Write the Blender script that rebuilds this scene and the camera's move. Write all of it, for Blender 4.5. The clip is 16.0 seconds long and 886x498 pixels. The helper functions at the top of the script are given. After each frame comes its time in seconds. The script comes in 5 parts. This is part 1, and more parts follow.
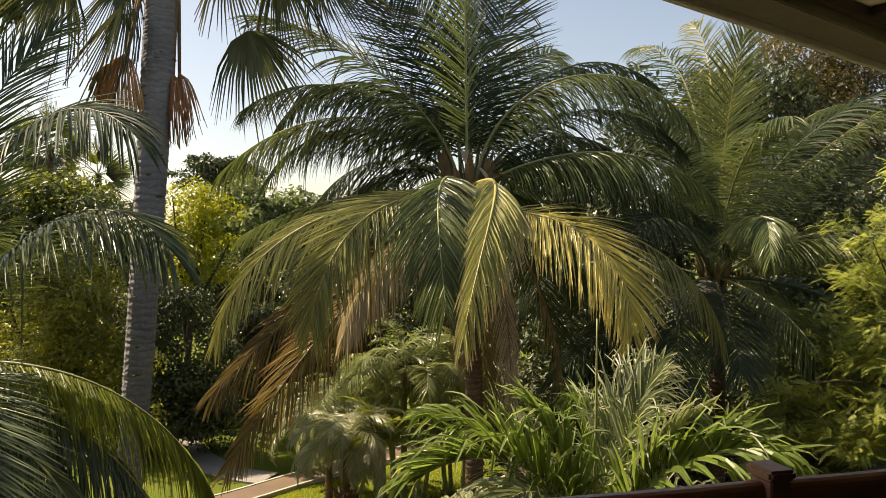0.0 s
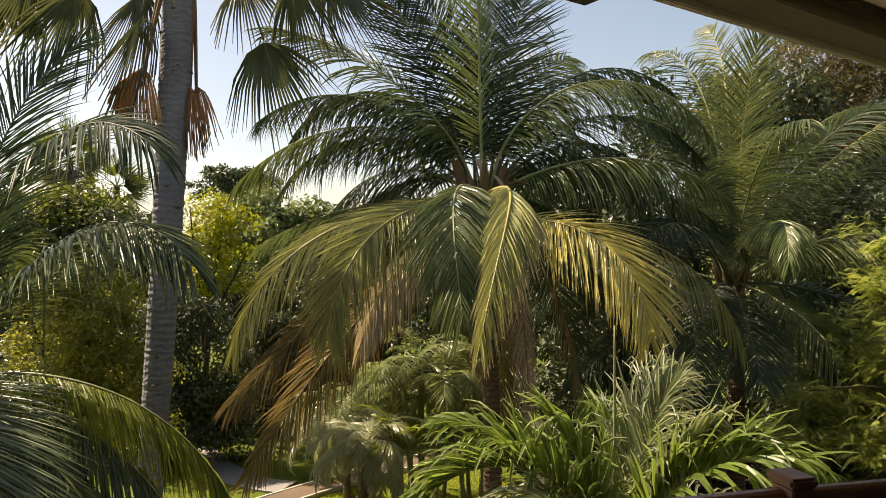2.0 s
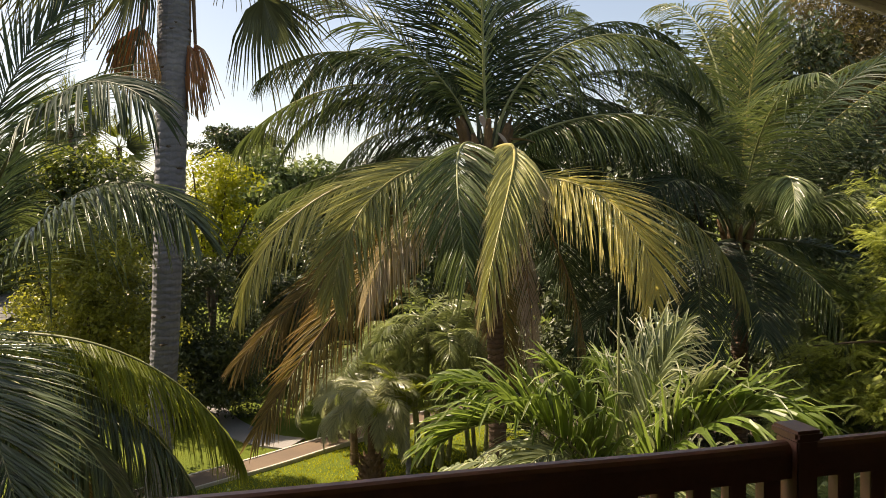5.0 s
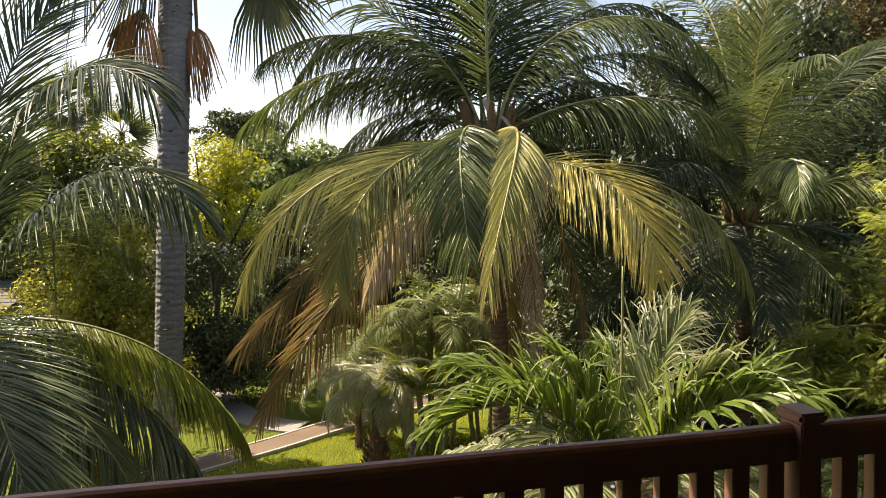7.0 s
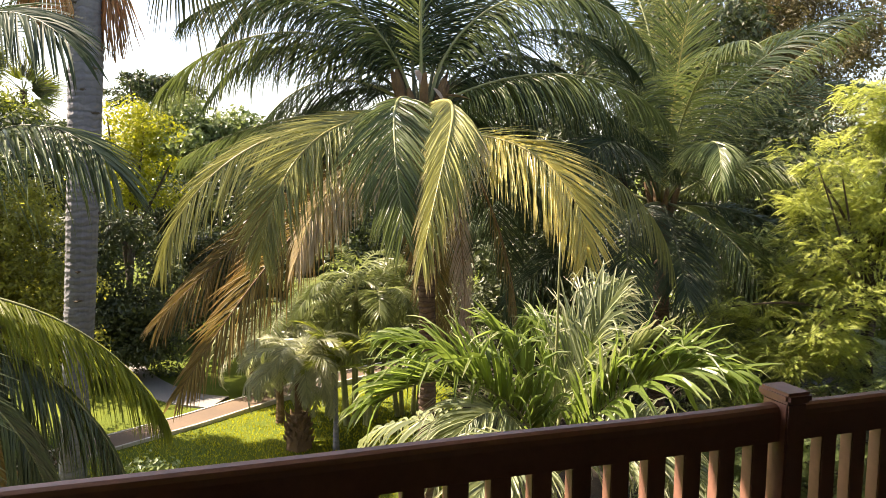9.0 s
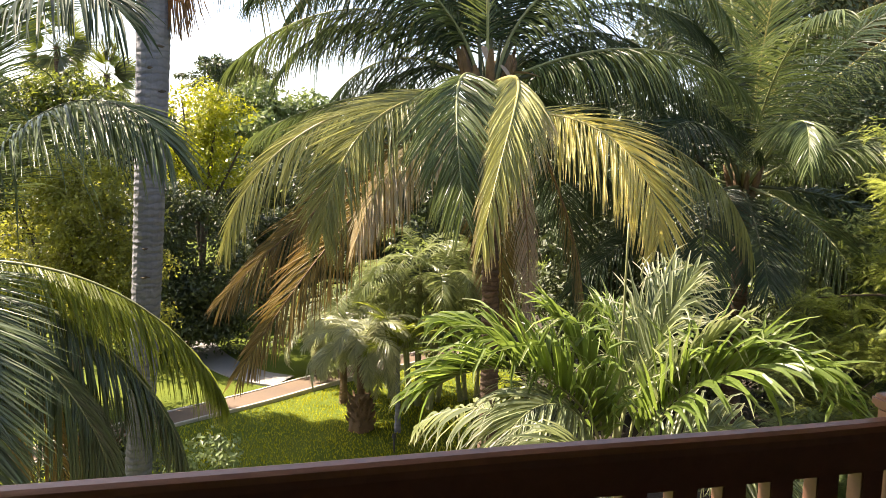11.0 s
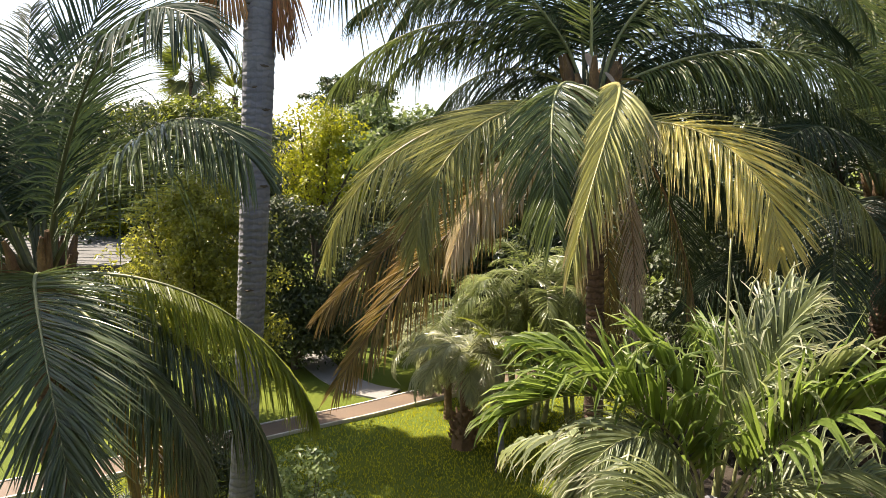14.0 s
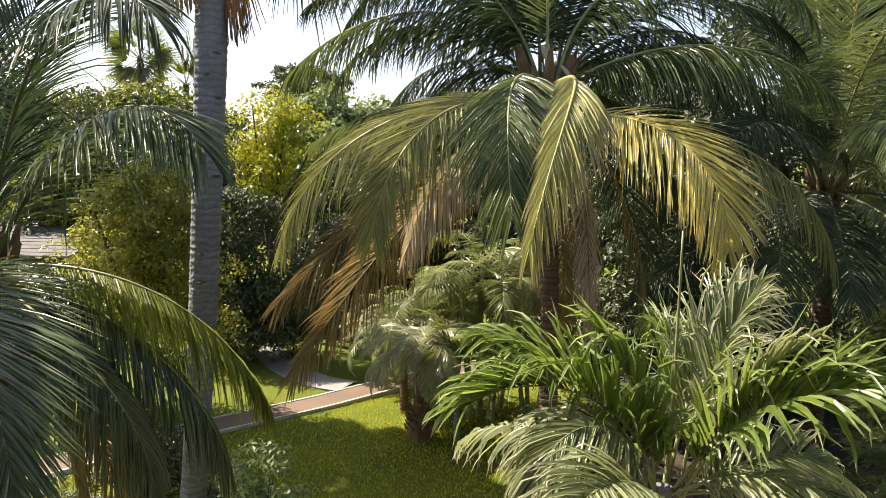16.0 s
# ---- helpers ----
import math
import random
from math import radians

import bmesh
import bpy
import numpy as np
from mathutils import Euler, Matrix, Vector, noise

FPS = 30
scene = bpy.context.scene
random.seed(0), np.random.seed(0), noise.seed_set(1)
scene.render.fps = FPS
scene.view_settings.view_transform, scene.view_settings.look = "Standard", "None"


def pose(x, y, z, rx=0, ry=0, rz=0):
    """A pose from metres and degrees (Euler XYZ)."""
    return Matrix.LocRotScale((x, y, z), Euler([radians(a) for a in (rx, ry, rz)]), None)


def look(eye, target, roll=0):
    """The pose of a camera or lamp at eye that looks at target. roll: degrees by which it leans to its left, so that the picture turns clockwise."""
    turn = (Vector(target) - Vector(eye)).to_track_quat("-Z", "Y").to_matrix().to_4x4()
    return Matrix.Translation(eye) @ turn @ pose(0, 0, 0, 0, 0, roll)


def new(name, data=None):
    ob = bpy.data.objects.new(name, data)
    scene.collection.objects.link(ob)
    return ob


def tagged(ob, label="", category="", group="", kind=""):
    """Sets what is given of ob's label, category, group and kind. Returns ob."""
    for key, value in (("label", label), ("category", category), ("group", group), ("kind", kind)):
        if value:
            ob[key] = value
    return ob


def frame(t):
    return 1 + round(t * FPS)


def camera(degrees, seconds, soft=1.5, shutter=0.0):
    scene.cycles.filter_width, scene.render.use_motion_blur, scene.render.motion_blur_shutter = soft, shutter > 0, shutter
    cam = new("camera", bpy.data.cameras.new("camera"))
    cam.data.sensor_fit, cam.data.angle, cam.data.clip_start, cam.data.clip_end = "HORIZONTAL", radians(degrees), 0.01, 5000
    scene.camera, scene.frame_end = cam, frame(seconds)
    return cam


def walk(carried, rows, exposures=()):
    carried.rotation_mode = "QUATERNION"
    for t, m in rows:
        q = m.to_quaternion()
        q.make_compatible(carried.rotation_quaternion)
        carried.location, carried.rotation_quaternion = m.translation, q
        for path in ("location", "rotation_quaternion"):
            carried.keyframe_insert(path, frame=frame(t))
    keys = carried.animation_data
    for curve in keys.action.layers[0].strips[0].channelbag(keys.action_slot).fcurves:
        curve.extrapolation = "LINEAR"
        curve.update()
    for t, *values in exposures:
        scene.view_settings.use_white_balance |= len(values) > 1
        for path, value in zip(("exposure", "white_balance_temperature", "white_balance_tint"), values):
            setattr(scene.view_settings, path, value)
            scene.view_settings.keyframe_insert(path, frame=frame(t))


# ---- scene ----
cam = camera(63.3, 16.0, soft=0.75)
EXPOSURES = [(0, 1.0, 8600, 14.5), (1, 1.02, 8600, 14.5), (2, 1.02, 8550, 14.5), (4, 0.99, 8400, 15), (6.5, 1.27, 8000, 16), (7.5, 1.35, 8000, 16), (8.5, 1.62, 7850, 17.5), (9, 1.9, 7750, 18), (12, 1.98, 7300, 16.5), (13, 1.83, 7200, 16), (14.5, 1.50, 7200, 16), (16, 1.50, 7200, 16)]

PATH = [
    (0, look((0.008, 0.257, 4.836), (0.013, 10.257, 4.831), 0.00)),
    (0.5, look((0.008, 0.265, 4.846), (-0.012, 10.265, 5.041), -0.10)),
    (1, look((-0.002, 0.225, 4.855), (-0.077, 10.215, 5.290), -0.30)),
    (1.5, look((-0.004, 0.224, 4.857), (-0.189, 10.219, 5.187), -0.40)),
    (2, look((0.002, 0.243, 4.842), (-0.203, 10.243, 4.942), -0.60)),
    (2.5, look((-0.003, 0.240, 4.843), (-0.253, 10.235, 4.743), -0.80)),
    (3, look((-0.001, 0.246, 4.839), (-0.286, 10.241, 4.634), -0.80)),
    (3.5, look((0.002, 0.251, 4.838), (-0.293, 10.241, 4.553), -0.80)),
    (4, look((0.004, 0.253, 4.836), (-0.281, 10.243, 4.506), -0.90)),
    (6.5, look((0.004, 0.275, 4.830), (-0.286, 10.250, 4.175), -1.20)),
    (7, look((0.006, 0.272, 4.829), (-0.319, 10.247, 4.149), -1.20)),
    (7.5, look((0.002, 0.272, 4.830), (-0.318, 10.242, 4.090), -1.20)),
    (8, look((-0.013, 0.304, 4.821), (-0.298, 10.269, 4.016), -0.90)),
    (8.5, look((-0.057, 0.368, 4.808), (0.268, 10.318, 3.888), -0.00)),
    (9, look((-0.104, 0.390, 4.810), (0.661, 10.305, 3.770), 0.40)),
    (9.5, look((-0.064, 0.410, 4.812), (0.491, 10.325, 3.642), 0.00)),
    (9.7, look((-0.022, 0.433, 4.806), (0.073, 10.358, 3.611), -0.30)),
    (11.8, look((-0.013, 0.703, 4.740), (-0.228, 10.603, 3.345), 0.70)),
    (12, look((-0.014, 0.703, 4.748), (-0.214, 10.588, 3.238), 0.60)),
    (12.5, look((0.216, 0.831, 4.717), (-1.159, 10.571, 3.157), 0.20)),
    (13, look((0.335, 0.880, 4.729), (-1.815, 10.500, 3.319), 0.50)),
    (13.5, look((0.287, 0.906, 4.730), (-1.698, 10.591, 3.520), 0.20)),
    (14, look((0.214, 0.902, 4.739), (-1.616, 10.632, 3.669), -0.20)),
    (14.5, look((0.197, 0.903, 4.736), (-1.593, 10.633, 3.646), -0.10)),
    (15, look((0.202, 0.913, 4.739), (-1.478, 10.663, 3.639), -0.00)),
    (15.5, look((0.206, 0.904, 4.741), (-1.294, 10.684, 3.631), 0.20)),
    (16, look((0.206, 0.911, 4.738), (-1.019, 10.721, 3.553), 0.30)),
]
walk(cam, PATH, EXPOSURES)

# ---- sky and sun: morning sun from the left, a little ahead ----
SUN = Vector((-0.80, 0.29, 1.12)).normalized()
world = bpy.data.worlds.new("sky")
scene.world = world
world.use_nodes = True
wn = world.node_tree.nodes
sky = wn.new("ShaderNodeTexSky")
sky.sky_type = "NISHITA"
sky.sun_disc = False
sky.sun_elevation = math.asin(SUN.z)
sky.sun_rotation = math.atan2(SUN.x, SUN.y)
sky.air_density, sky.dust_density, sky.ozone_density = 1.0, 1.6, 1.0
wn["Background"].inputs["Strength"].default_value = 0.1
world.node_tree.links.new(sky.outputs["Color"], wn["Background"].inputs["Color"])
sun_data = bpy.data.lights.new("sun", "SUN")
sun_data.energy, sun_data.angle, sun_data.color = 5.0, radians(0.5), (1.0, 0.93, 0.83)
sun = new("sun", sun_data)
sun.matrix_world = Matrix.Translation((0, 0, 30)) @ SUN.to_track_quat("Z", "Y").to_matrix().to_4x4()


# ---- materials ----
def nodes_of(name):
    m = bpy.data.materials.new(name)
    m.use_nodes = True
    return m, m.node_tree.nodes, m.node_tree.links


def mix_colour(nt, links, fac, a, b, kind="MIX"):
    n = nt.new("ShaderNodeMix")
    n.data_type, n.blend_type = "RGBA", kind
    for slot, v in ((0, fac), (6, a), (7, b)):
        if hasattr(v, "is_linked"):
            links.new(v, n.inputs[slot])
        else:
            n.inputs[slot].default_value = (*v, 1) if isinstance(v, tuple) else v
    return n.outputs[2]


def noise_tex(nt, links, scale, detail=4.0, coords=None, rough=0.6):
    n = nt.new("ShaderNodeTexNoise")
    n.inputs["Scale"].default_value, n.inputs["Detail"].default_value = scale, detail
    n.inputs["Roughness"].default_value = rough
    if coords is not None:
        links.new(coords, n.inputs["Vector"])
    return n.outputs["Fac"]


def ramp(nt, links, fac, lo, hi, a=0.0, b=1.0):
    n = nt.new("ShaderNodeMapRange")
    links.new(fac, n.inputs[0])
    for i, v in ((1, lo), (2, hi), (3, a), (4, b)):
        n.inputs[i].default_value = v
    n.clamp = True
    return n.outputs[0]


def bump(nt, links, height, strength, distance, shader):
    n = nt.new("ShaderNodeBump")
    n.inputs["Strength"].default_value, n.inputs["Distance"].default_value = strength, distance
    links.new(height, n.inputs["Height"])
    links.new(n.outputs[0], shader.inputs["Normal"])


def leaf_material(name, colour, tip, tip_from=0.75, rough=0.38, through_light=0.38, vary=0.35, glow=1.45, spec=0.45):
    """A leaf: glossy skin, light shining through, drier towards the tip, each blade a little different."""
    m, nt, links = nodes_of(name)
    p, out = nt["Principled BSDF"], nt["Material Output"]
    geo = nt.new("ShaderNodeNewGeometry")
    att = nt.new("ShaderNodeAttribute")
    att.attribute_name = "along"
    pos = nt.new("ShaderNodeTexCoord").outputs["Object"]
    patch = noise_tex(nt, links, 1.3, 3.0, pos)
    island = geo.outputs["Random Per Island"]
    dark = tuple(c * (1 - vary) for c in colour)
    light = (min(1, colour[0] * (1 + 1.3 * vary)), min(1, colour[1] * (1 + vary)), colour[2] * (1 + 0.6 * vary))
    c = mix_colour(nt, links, island, dark, light)
    c = mix_colour(nt, links, ramp(nt, links, patch, 0.35, 0.7, 0.0, 0.55), c, light)
    jit = nt.new("ShaderNodeMath")
    jit.operation = "MULTIPLY_ADD"
    links.new(island, jit.inputs[0])
    jit.inputs[1].default_value = 0.3
    links.new(att.outputs["Fac"], jit.inputs[2])
    c = mix_colour(nt, links, ramp(nt, links, jit.outputs[0], tip_from, tip_from + 0.45), c, tip)
    links.new(c, p.inputs["Base Color"])
    p.inputs["Roughness"].default_value = rough
    p.inputs["Specular IOR Level"].default_value = spec
    t = nt.new("ShaderNodeBsdfTranslucent")
    bright = nt.new("ShaderNodeVectorMath")
    bright.operation = "MULTIPLY"
    links.new(c, bright.inputs[0])
    bright.inputs[1].default_value = (glow * 1.03, glow, glow * 0.74)
    links.new(bright.outputs[0], t.inputs["Color"])
    mx = nt.new("ShaderNodeMixShader")
    mx.inputs[0].default_value = through_light
    links.new(p.outputs[0], mx.inputs[1])
    links.new(t.outputs[0], mx.inputs[2])
    links.new(mx.outputs[0], out.inputs["Surface"])
    return m


def rough_material(name, a, b, scale, rough=0.85, relief=0.5, distance=0.01, fine=8.0, band=None, spec=0.4):
    """A dull surface in two tones: large stains and fine grain, with relief; band: rings or boards along z (scale, depth)."""
    m, nt, links = nodes_of(name)
    p = nt["Principled BSDF"]
    pos = nt.new("ShaderNodeTexCoord").outputs["Object"]
    big = noise_tex(nt, links, scale, 4.0, pos)
    small = noise_tex(nt, links, scale * fine, 5.0, pos)
    c = mix_colour(nt, links, ramp(nt, links, big, 0.35, 0.65), a, b)
    c = mix_colour(nt, links, ramp(nt, links, small, 0.3, 0.7, 0.0, 0.5), c, tuple(v * 0.55 for v in a))
    height = small
    if band:
        w = nt.new("ShaderNodeTexWave")
        w.wave_type, w.bands_direction = "BANDS", "Z"
        w.inputs["Scale"].default_value, w.inputs["Distortion"].default_value = band[0], 5.0
        w.inputs["Detail"].default_value, w.inputs["Detail Scale"].default_value = 3.0, 2.0
        links.new(pos, w.inputs["Vector"])
        c = mix_colour(nt, links, ramp(nt, links, w.outputs["Fac"], 0.0, 0.35, band[1], 0.0), c, tuple(v * 0.4 for v in a))
        height = mix_colour(nt, links, 0.5, small, w.outputs["Fac"])
    links.new(c, p.inputs["Base Color"])
    p.inputs["Roughness"].default_value = rough
    p.inputs["Specular IOR Level"].default_value = spec
    bump(nt, links, height, relief, distance, p)
    return m


LEAF = {
    "green": leaf_material("frond_green", (0.085, 0.120, 0.048), (0.15, 0.14, 0.06), 0.95, rough=0.33, through_light=0.27, spec=0.36),
    # Darkened copy of the green frond: shade within the crowns as leaf colour.
    "deep": leaf_material("frond_shaded_green", (0.034, 0.058, 0.032), (0.09, 0.09, 0.045), 1.0, rough=0.46, through_light=0.17, spec=0.28),
    "lime": leaf_material("frond_lime", (0.170, 0.215, 0.041), (0.18, 0.17, 0.05), 0.9, through_light=0.5, spec=0.45),
    # Bluish darker copy of the green frond, for fronds lying in shade.
    "blue": leaf_material("frond_shade_blue_green", (0.085, 0.122, 0.062), (0.10, 0.11, 0.06), 1.0, rough=0.3, through_light=0.24, spec=0.5),
    "olive": leaf_material("frond_olive", (0.215, 0.235, 0.096), (0.32, 0.25, 0.08), 0.95, rough=0.3, through_light=0.3),
    "yellow": leaf_material("frond_yellow", (0.470, 0.450, 0.187), (0.55, 0.44, 0.20), 0.85, rough=0.35, through_light=0.36, glow=1.6),
    "gold": leaf_material("frond_gold", (0.280, 0.300, 0.126), (0.40, 0.32, 0.20), 0.7, rough=0.3, through_light=0.3),
    "straw": leaf_material("frond_straw", (0.48, 0.44, 0.36), (0.40, 0.34, 0.26), 0.75, rough=0.5, through_light=0.25),
    "brown": leaf_material("frond_brown", (0.165, 0.130, 0.052), (0.21, 0.14, 0.065), 0.7, rough=0.6, through_light=0.2, glow=1.3),
    "rust": leaf_material("frond_rust", (0.235, 0.185, 0.072), (0.31, 0.205, 0.08), 0.6, rough=0.6, through_light=0.22, glow=1.3),
    "dry": leaf_material("frond_dry", (0.330, 0.270, 0.248), (0.42, 0.34, 0.27), 0.5, rough=0.55, through_light=0.25, glow=1.3),
    "broad": leaf_material("broad_palm_leaf", (0.128, 0.195, 0.050), (0.46, 0.47, 0.34), 0.95, rough=0.38, through_light=0.48, spec=0.4),
    "pale": leaf_material("pale_palm_leaf", (0.180, 0.225, 0.132), (0.48, 0.48, 0.36), 0.75, rough=0.4, through_light=0.36, spec=0.42),
    "silver": leaf_material("silver_frond", (0.25, 0.285, 0.20), (0.34, 0.35, 0.25), 0.9, rough=0.28, spec=0.5),
    "fresh": leaf_material("fresh_frond", (0.15, 0.19, 0.085), (0.28, 0.29, 0.12), 0.9, rough=0.3),
    "fan": leaf_material("fan_leaf", (0.060, 0.075, 0.038), (0.20, 0.16, 0.08), 0.95, rough=0.4, through_light=0.3),
    "skirt": leaf_material("dead_fan_leaf", (0.460, 0.270, 0.144), (0.28, 0.16, 0.07), 0.7, rough=0.6, through_light=0.3),
    "glossy": leaf_material("glossy_leaf", (0.045, 0.065, 0.026), (0.06, 0.075, 0.03), 0.9, rough=0.48, through_light=0.16, vary=0.5),
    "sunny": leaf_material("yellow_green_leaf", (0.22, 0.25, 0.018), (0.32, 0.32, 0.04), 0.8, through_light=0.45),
    "mixed": leaf_material("mid_green_leaf", (0.130, 0.170, 0.033), (0.20, 0.22, 0.04), 0.8, rough=0.45, through_light=0.4, vary=0.5),
    "hedge": leaf_material("olive_hedge_leaf", (0.19, 0.21, 0.045), (0.15, 0.16, 0.04), 0.8, rough=0.36, through_light=0.45, vary=0.5, spec=0.45),
    "woods": leaf_material("woodland_leaf", (0.040, 0.060, 0.028), (0.09, 0.10, 0.04), 0.9, through_light=0.26, vary=0.5),
    # Lit copy of the mimosa leaf: sunlight is put into its pale colour.
    "feather": leaf_material("lit_feathery_leaf", (0.25, 0.31, 0.10), (0.28, 0.30, 0.08), 0.9, through_light=0.45, vary=0.45),
    # Darkened copy for mimosas in shade; the rounded tree shares it.
    "fern": leaf_material("soft_green_shaded_leaf", (0.115, 0.165, 0.071), (0.16, 0.19, 0.06), 0.9, through_light=0.38, vary=0.45),
    "russet": leaf_material("russet_leaf", (0.090, 0.082, 0.036), (0.14, 0.10, 0.04), 0.8, vary=0.5),
    "shrub": leaf_material("pale_shrub_leaf", (0.17, 0.235, 0.115), (0.26, 0.31, 0.17), 0.7),
}
RIB = {
    "green": rough_material("midrib_green", (0.27, 0.28, 0.12), (0.20, 0.23, 0.10), 3.0, 0.45, 0.2, 0.003),
    # Darkened midrib, mostly for the fronds whose shade is in their colour.
    "deep": rough_material("midrib_deep_green", (0.09, 0.105, 0.05), (0.07, 0.085, 0.04), 3.0, 0.5, 0.2, 0.003),
    "gold": rough_material("midrib_gold", (0.40, 0.34, 0.11), (0.30, 0.29, 0.11), 3.0, 0.45, 0.2, 0.003),
    "brown": rough_material("midrib_brown", (0.20, 0.12, 0.06), (0.14, 0.085, 0.05), 3.0, 0.7, 0.3, 0.003),
}
BARK_FAN = rough_material("grey_ringed_bark", (0.235, 0.238, 0.26), (0.165, 0.168, 0.188), 2.2, 0.9, 0.7, 0.02, 9.0, (3.6, 0.45))
BARK_COCO = rough_material("brown_palm_bark", (0.16, 0.10, 0.065), (0.10, 0.065, 0.045), 3.0, 0.9, 0.9, 0.02, 8.0, (4.0, 0.7))
FIBRE = rough_material("palm_fibre", (0.22, 0.14, 0.075), (0.12, 0.075, 0.042), 5.0, 0.95, 1.0, 0.02, 9.0)
WOOD_BARK = rough_material("tree_bark", (0.11, 0.085, 0.06), (0.07, 0.055, 0.04), 3.0, 0.9, 0.8, 0.02)
SPATHE = rough_material("dry_spathe", (0.42, 0.33, 0.24), (0.30, 0.21, 0.14), 5.0, 0.7, 0.4, 0.01)
RAIL_WOOD = rough_material("dark_stained_wood", (0.30, 0.145, 0.105), (0.25, 0.12, 0.088), 4.0, 0.36, 0.2, 0.002, 14.0, None, 0.75)
# Paled on the unseen walls so their bounce brightens railing and eave.
STUCCO = rough_material("beige_stucco", (0.52, 0.47, 0.41), (0.45, 0.405, 0.35), 1.5, 0.9, 0.4, 0.004, 30.0)
FASCIA = rough_material("cream_painted_board", (0.54, 0.52, 0.49), (0.48, 0.46, 0.43), 2.0, 0.6, 0.15, 0.002, 12.0)
TAUPE = rough_material("taupe_painted_beam", (0.18, 0.155, 0.13), (0.15, 0.13, 0.11), 2.0, 0.6, 0.15, 0.002, 12.0)
SOFFIT = rough_material("cream_soffit_board", (0.84, 0.78, 0.66), (0.78, 0.72, 0.60), 2.0, 0.7, 0.2, 0.002, 12.0)
DARKWOOD = rough_material("dark_roof_batten", (0.035, 0.022, 0.016), (0.025, 0.016, 0.012), 4.0, 0.6, 0.3, 0.002)
IRON = rough_material("dark_bracket_metal", (0.06, 0.055, 0.05), (0.04, 0.037, 0.035), 20.0, 0.5, 0.4, 0.002)
TILE_FLOOR = rough_material("plank_floor", (0.12, 0.085, 0.06), (0.09, 0.065, 0.05), 2.0, 0.6, 0.2, 0.002)
BOUNCE_STRIP = rough_material("pale_bounce_strip", (0.24, 0.21, 0.18), (0.20, 0.175, 0.15), 1.2, 0.8, 0.4, 0.005, 22.0)
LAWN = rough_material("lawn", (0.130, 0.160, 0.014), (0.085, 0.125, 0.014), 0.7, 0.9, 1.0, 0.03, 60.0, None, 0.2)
# Brighter than grass itself: the lit lawn's brightness is in this colour.
GRASS = leaf_material("sunlit_grass_blade", (0.33, 0.35, 0.018), (0.43, 0.42, 0.03), 0.6, rough=0.5, through_light=0.4)
SHADE_SHEET = rough_material("dark_shade_sheet", (0.055, 0.042, 0.028), (0.035, 0.028, 0.02), 1.2, 0.95, 0.9, 0.03, 15.0)
PATHWAY = rough_material("red_brown_paving", (0.170, 0.118, 0.075), (0.130, 0.093, 0.064), 1.2, 0.7, 0.4, 0.005, 22.0)
SLAB = rough_material("grey_paving", (0.29, 0.275, 0.255), (0.24, 0.23, 0.215), 1.2, 0.8, 0.4, 0.005, 22.0)
KERB = rough_material("pale_concrete_kerb", (0.56, 0.53, 0.46), (0.46, 0.43, 0.37), 2.5, 0.85, 0.5, 0.005, 15.0)
ROOF_TILE = rough_material("grey_roof_tile", (0.15, 0.15, 0.14), (0.11, 0.11, 0.10), 1.5, 0.9, 0.5, 0.01, 12.0)
WHITE_WALL = rough_material("pale_wall", (0.55, 0.50, 0.42), (0.5, 0.45, 0.38), 1.0, 0.9, 0.3, 0.003)


# ---- building helpers ----
def mesh(name, verts, faces, smooth=False, along=None):
    me = bpy.data.meshes.new(name)
    me.from_pydata([tuple(v) for v in verts], [], faces)
    if along is not None:
        a = me.attributes.new("along", "FLOAT", "POINT")
        a.data.foreach_set("value", np.asarray(along, dtype=np.float32))
    if smooth:
        me.polygons.foreach_set("use_smooth", [True] * len(me.polygons))
    me.update()
    return me


def put(name, me, material, parent=None, label="", m=None):
    """Links a mesh as one object: a thing, or, with a parent, a part of it."""
    if material is not None and not me.materials:
        me.materials.append(material)
    ob = new(name, me)
    if m is not None:
        ob.matrix_basis = m
    if parent is not None:
        ob.parent = parent
    return tagged(ob, label)


def thing(name, place, label, category, group="", kind=""):
    ob = new(name)
    ob.empty_display_size = 0.3
    ob.location = place
    return tagged(ob, label, category, group, kind)


def box(name, x0, x1, y0, y1, z0, z1, bevel=0.0):
    bm = bmesh.new()
    bmesh.ops.create_cube(bm, size=1.0)
    for v in bm.verts:
        v.co = ((x0 + x1) / 2 + v.co.x * (x1 - x0), (y0 + y1) / 2 + v.co.y * (y1 - y0), (z0 + z1) / 2 + v.co.z * (z1 - z0))
    if bevel:
        bmesh.ops.bevel(bm, geom=bm.edges[:], offset=bevel, segments=2, affect="EDGES")
    me = bpy.data.meshes.new(name)
    bm.to_mesh(me)
    bm.free()
    return me


